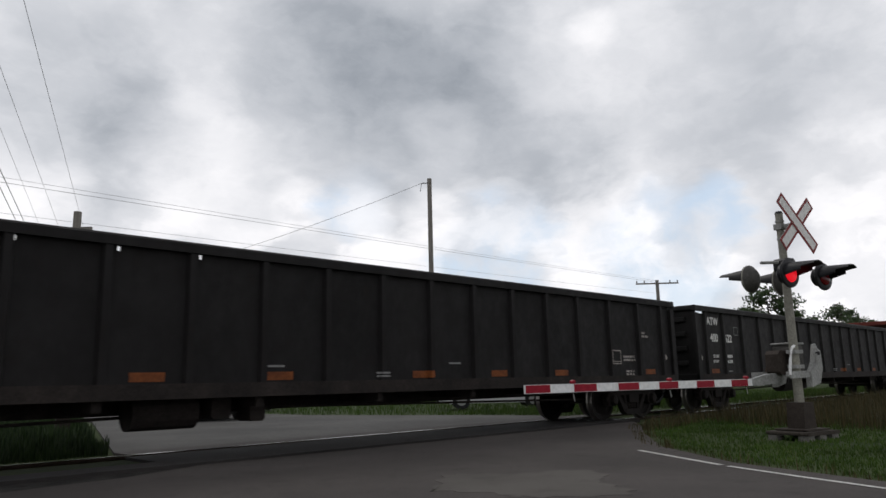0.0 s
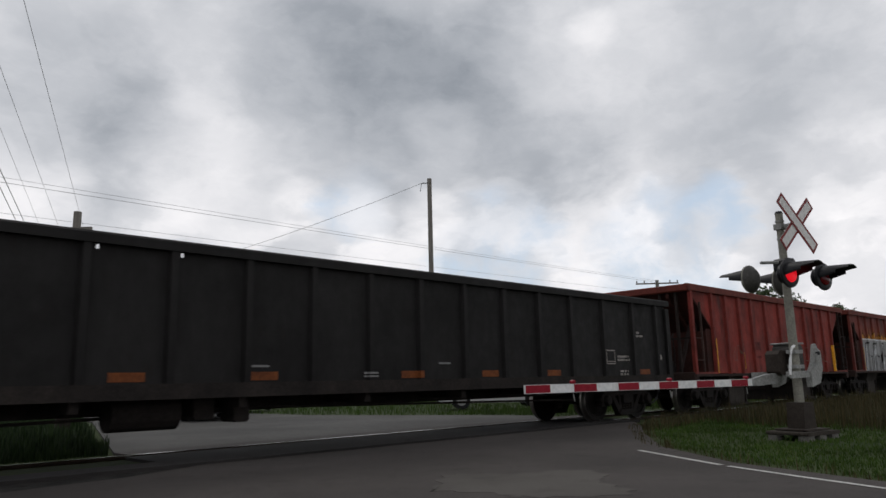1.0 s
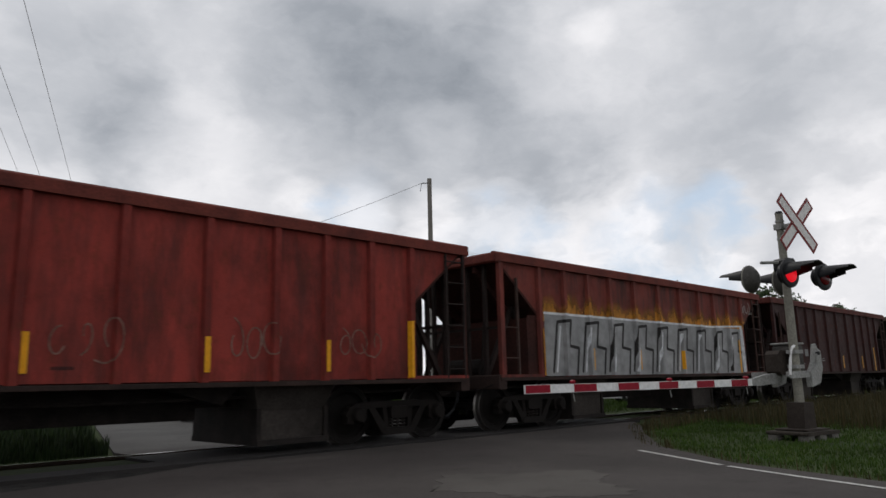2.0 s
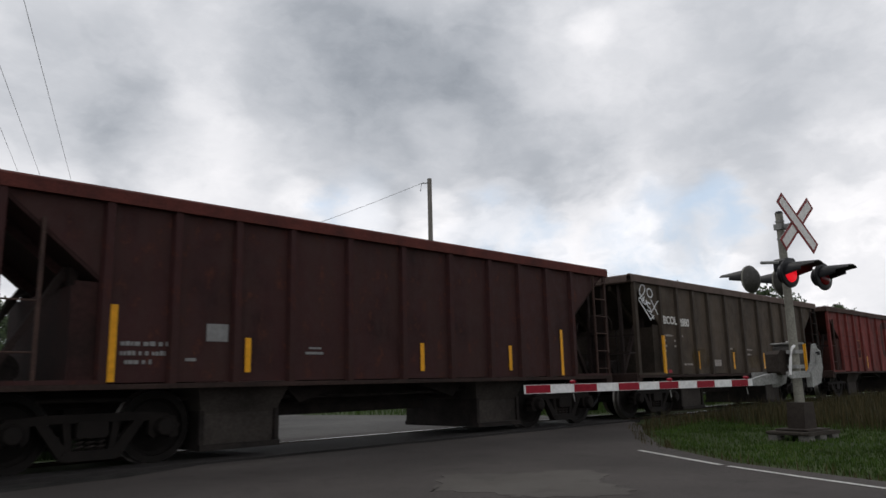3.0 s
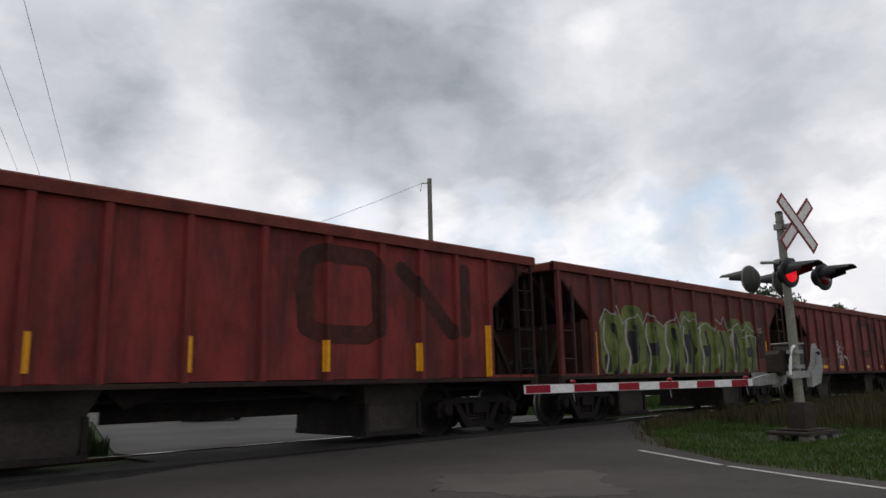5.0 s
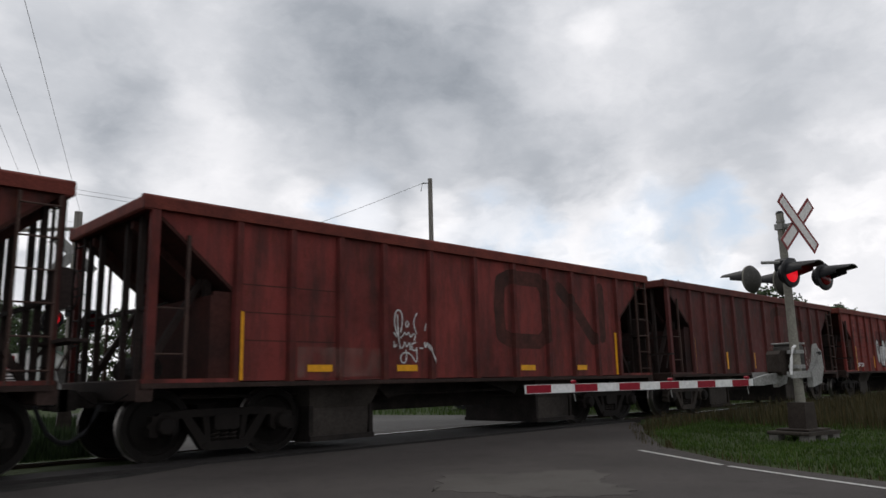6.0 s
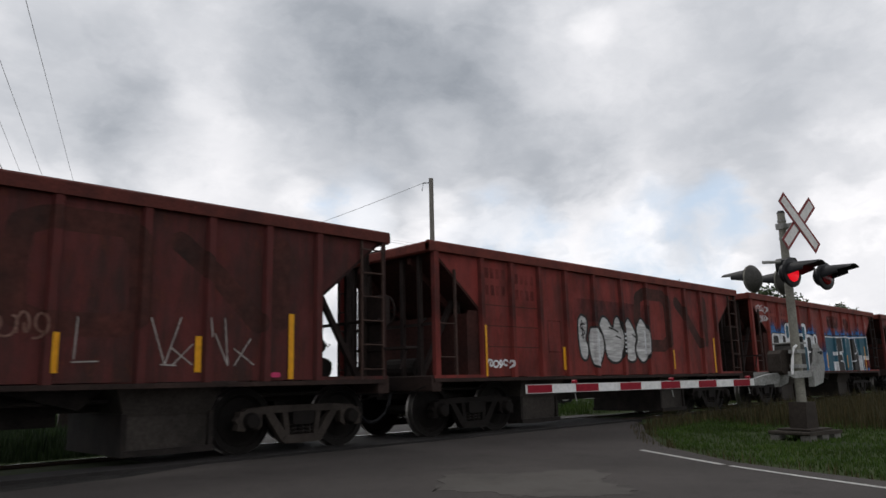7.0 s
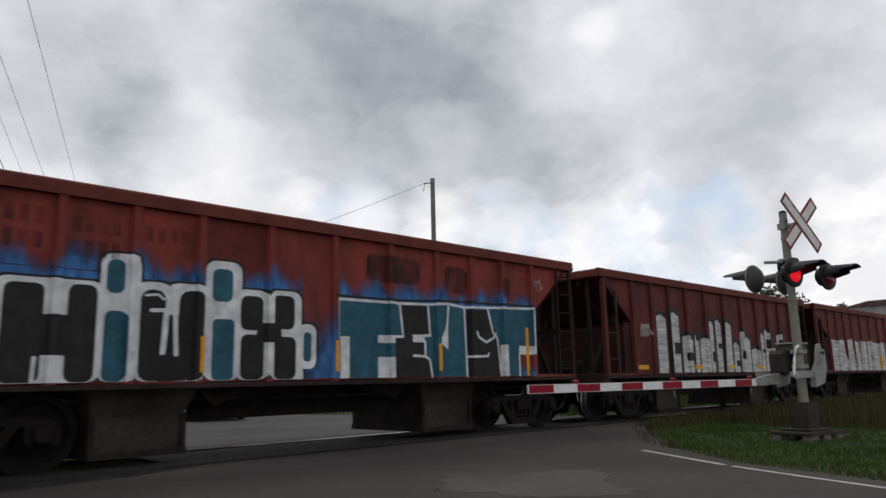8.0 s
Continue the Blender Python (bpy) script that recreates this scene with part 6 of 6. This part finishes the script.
for x, z in ((1.5, 3.05), (2.4, 3.0), (1.5, 2.75), (2.4, 2.7), (3.3, 2.98)):
    bars(H11, [(x + 0.16 * k, x + 0.16 * k + 0.1, z - 0.1, z + 0.1) for k in range(4)], mist("faded_dark_stencil", (0.06, 0.02, 0.018), 0.6))
paint_on(H11, "spray_haze", [rect(1.46, 5.72, 2.0, 3.0)], M["mist_blue"], 1, "blue flame-like spray haze")
paint_on(H11, "spray_haze", [[(5.5, 1.08), (6.42, 1.08), (6.42, 2.2), (5.5, 2.5)]], mist("blue_spray_mist", (0.03, 0.10, 0.24), 1.0, (1.35, 2.2)), 1, "blue flame-like spray haze")
paint_on(H11, "spray_haze", [rect(6.42, 11.2, 2.0, 3.0)], M["mist_blue"], 1, "blue flame-like spray haze")
paint_on(H11, "spray_haze", [rect(10.8, 11.22, 1.07, 1.48)], mist("blue_spray_mist", (0.03, 0.10, 0.24), 1.0, (1.1, 1.4)), 1.2, "blue flame-like spray haze")
for x0, x1, z0, z1 in ((6.95, 8.15, 2.66, 3.12), (8.75, 9.35, 2.6, 3.08), (10.3, 10.6, 2.6, 3.0)):
    paint_on(H11, "faded_patch", [pill(x0, x1, z0, z1, 0.12)], M["mist_dark"], 1.4, "dark faded patch")
white = [pill(1.62, 2.82, 1.07, 2.30, 0.13), pill(2.77, 3.27, 1.07, 2.68, 0.15), pill(3.20, 3.70, 1.07, 2.35, 0.16), pill(3.60, 4.20, 1.07, 2.36, 0.17),
         pill(4.15, 4.70, 1.07, 2.72, 0.15), pill(4.62, 5.14, 1.07, 2.35, 0.14), pill(5.12, 5.70, 1.07, 2.37, 0.14), pill(5.64, 5.97, 1.22, 1.89, 0.12), rect(5.60, 5.74, 1.07, 1.40), pill(1.44, 1.70, 1.30, 2.06, 0.06)]
for w in white:
    c = sum(q[0] for q in w) / len(w)
    paint_on(H11, "mural_outline", [[(x + (0.035 if x > c else -0.035), z + (0.03 if z > 1.6 else 0)) for x, z in w]], M["mural_black"], 2, "black mural outline")
    paint_on(H11, "mural_white", [w], M["mural_white"], 3, "white mural ground")
for w in (pill(1.72, 2.15, 1.075, 2.23, 0.09), pill(2.41, 2.75, 1.075, 2.25, 0.10), rect(2.08, 2.46, 1.39, 1.87), pill(3.28, 3.61, 1.075, 2.25, 0.13), pill(3.79, 4.15, 1.075, 2.27, 0.15), rect(3.5, 3.9, 1.075, 1.93),
          pill(4.69, 5.05, 1.77, 2.26, 0.10), pill(5.21, 5.58, 1.80, 2.30, 0.10), pill(4.70, 5.07, 1.075, 1.71, 0.10), pill(5.23, 5.61, 1.075, 1.69, 0.10), rect(4.95, 5.36, 1.60, 1.88)):
    paint_on(H11, "mural_black", [w], M["mural_black"], 4, "black mural fill")
for w in (pill(2.84, 3.07, 2.17, 2.60, 0.09), pill(2.84, 3.12, 1.075, 1.95, 0.09), pill(4.25, 4.56, 2.15, 2.61, 0.09), pill(4.27, 4.60, 1.075, 1.91, 0.07), pill(5.74, 5.88, 1.33, 1.77, 0.06), rect(1.49, 1.58, 1.42, 1.62), rect(1.49, 1.58, 1.72, 1.98)):
    paint_on(H11, "mural_teal", [w], M["mural_teal"], 4, "teal mural fill")
for pts, w in (([(3.62, 1.98), (3.61, 1.72), (3.59, 1.44)], 0.075), ([(3.74, 1.95), (3.77, 1.42)], 0.065), ([(3.42, 1.98), (3.62, 1.99)], 0.05), ([(2.08, 1.09), (2.09, 1.36)], 0.045), ([(3.34, 2.17), (3.5, 2.19), (3.58, 2.13)], 0.03)):
    paint_on(H11, "mural_white", line(pts, w), M["mural_white"], 4.8, "white mural drip")
paint_on(H11, "mural_teal", [[(6.38, 2.32), (6.38, 1.72), (7.74, 1.72), (7.66, 2.33)]], M["mural_teal"], 3, "teal mural fill")
paint_on(H11, "mural_teal", [rect(6.58, 7.54, 1.075, 1.74)], M["mural_teal"], 3.1, "teal mural fill")
paint_on(H11, "mural_teal", [[(8.22, 1.075), (9.27, 1.075), (9.24, 2.35), (8.30, 2.33)]], M["mural_teal"], 3, "teal mural fill")
paint_on(H11, "mural_teal", [[(10.2, 1.66), (11.22, 1.66), (11.23, 2.41), (9.92, 2.37)]], M["mural_teal"], 3, "teal mural fill")
paint_on(H11, "mural_teal", [rect(10.40, 10.78, 1.075, 1.68)], M["mural_teal"], 3.1, "teal mural fill")
paint_on(H11, "mural_black", [[(7.66, 2.30), (7.73, 1.75), (8.36, 1.75), (8.32, 2.32)]], M["mural_black"], 3.6, "black mural fill")
paint_on(H11, "mural_black", [rect(7.52, 8.25, 1.075, 1.78)], M["mural_black"], 3.5, "black mural fill")
paint_on(H11, "mural_black", [[(8.2, 1.075), (8.40, 1.075), (8.34, 1.37), (8.2, 1.37)]], M["mural_black"], 3.5, "black mural fill")
paint_on(H11, "mural_black", [[(9.27, 1.075), (10.23, 1.075), (10.14, 1.78), (9.90, 2.33), (9.25, 2.29)]], M["mural_black"], 3.6, "black mural fill")
for w in (rect(6.42, 6.60, 1.075, 1.73), rect(7.18, 7.54, 1.64, 1.77), rect(7.18, 7.51, 1.075, 1.41), rect(7.95, 8.23, 1.67, 1.80), rect(10.22, 10.41, 1.075, 1.67), rect(10.78, 11.22, 1.49, 1.66), [(8.60, 1.68), (8.80, 1.56), (8.81, 2.05)]):
    paint_on(H11, "mural_white", [w], M["mural_white"], 4.4, "white mural block")
for pts in ([(6.38, 1.70), (6.38, 2.32), (7.66, 2.32), (8.34, 2.34), (8.80, 2.38), (9.23, 2.34), (9.90, 2.37), (11.23, 2.42), (11.22, 1.52)], [(7.66, 2.31), (7.73, 1.76), (7.52, 1.75)], [(7.53, 1.66), (7.53, 1.42)],
            [(8.32, 2.32), (8.36, 1.79), (8.2, 1.79)], [(7.97, 1.44), (8.24, 1.43)], [(8.24, 1.68), (8.24, 1.43), (8.34, 1.38), (8.40, 1.08)], [(8.83, 2.35), (8.79, 2.0), (8.66, 1.69)], [(9.24, 2.33), (9.28, 1.08)],
            [(9.88, 2.36), (10.02, 1.9), (10.14, 1.78), (10.22, 1.08)], [(9.58, 1.90), (9.62, 1.80), (9.82, 1.71), (10.02, 1.79), (10.10, 1.88)], [(9.28, 1.43), (9.86, 1.45), (9.88, 1.50)], [(10.78, 1.5), (10.78, 1.08)]):
    paint_on(H11, "mural_line", line(pts, 0.045), M["mural_white"], 4.8, "white mural line")
paint_on(H11, "mural_outline", line([(6.33, 2.37), (7.66, 2.37), (8.80, 2.43), (11.2, 2.47)], 0.04), M["mural_black"], 2, "black mural outline")
tag(H11, 0.55, 2.9, 0.75, 0.3, 111, M["mural_white"], 0.025, 5, 5)
tag(H11, 0.75, 2.6, 0.55, 0.3, 112, M["mural_white"], 0.025, 4, 5)
tag(H11, 11.3, 2.75, 0.3, 0.35, 113, M["mural_dim"], 0.02, 3, 5)

# white graffiti on the following cars
car = C["H12"]
rng = random.Random(5)
reflectors(car, (11.1,), (), (1.75, 4.6, 6.6, 8.6))
x = 2.5
while x < 10.2:
    w, top = rng.uniform(0.22, 0.62), rng.uniform(2.05, 2.75) - 0.05 * (x - 2.5)
    paint_on(car, "mural_outline", [[(x - 0.06, 1.08), (x + w + 0.06, 1.08), (x + w + 0.08, top + 0.05), (x - 0.02, top + 0.1)]], M["mural_black"], 2, "black mural outline")
    paint_on(car, "mural_white", [[(x, 1.09), (x + w, 1.09), (x + w + 0.02, top - 0.12), (x + w * 0.5, top), (x + 0.02, top - 0.05)]], M["mural_silver"], 3, "white dripping mural letter")
    if rng.random() < 0.6:
        z = rng.uniform(1.2, 2.0)
        paint_on(car, "mural_black", [pill(x + w * 0.35, x + w + 0.12, z, z + rng.uniform(0.12, 0.3), 0.05)], M["mural_black"], 4, "black mural shape")
    x += w + rng.uniform(0.06, 0.16)
for k in range(4):
    paint_on(car, "mural_line", line(eased([(1.75 + 0.1 * k, 2.0), (1.8 + 0.1 * k, 2.35), (1.9 + 0.1 * k, 2.05)]), 0.06), M["mural_dim"], 3, "pale dripping scrawl")
car = C["H13"]
reflectors(car, (11.1,), (3.3, 7.4, 9.3))
for k in range(11):
    x = 1.5 + 0.86 * k
    paint_on(car, "mural_white", [[(x, 1.08), (x + 0.8, 1.08), (x + 0.78 - 0.1 * (k % 2), 2.2 + 0.05 * (k % 3)), (x + 0.04 * (k % 3), 2.25)]], M["mural_silver"], 2, "pale mural letter")
    paint_on(car, "mural_black", line([(x + 0.3, 1.3 + 0.1 * (k % 3)), (x + 0.5, 1.5), (x + 0.35, 1.75 + 0.08 * (k % 2))], 0.06), M["mural_grey"], 3, "grey mural line")


# ---- what moves ----
def motions():
    for car, x0 in CARS:
        walk(car, [(t, pose(x0 - SPEED * t + d, TRACK_Y, 0)) for t, d in PACE])
    # every axle rolls without slipping at the train's mean pace
    step = math.degrees(SPEED / R_WHEEL) / FPS
    for wheel, x in WHEELS:
        walk(wheel, [(k / FPS, pose(x, 0, R_WHEEL, 0, -step * k, 0)) for k in range(8 * FPS + 1)])


motions()
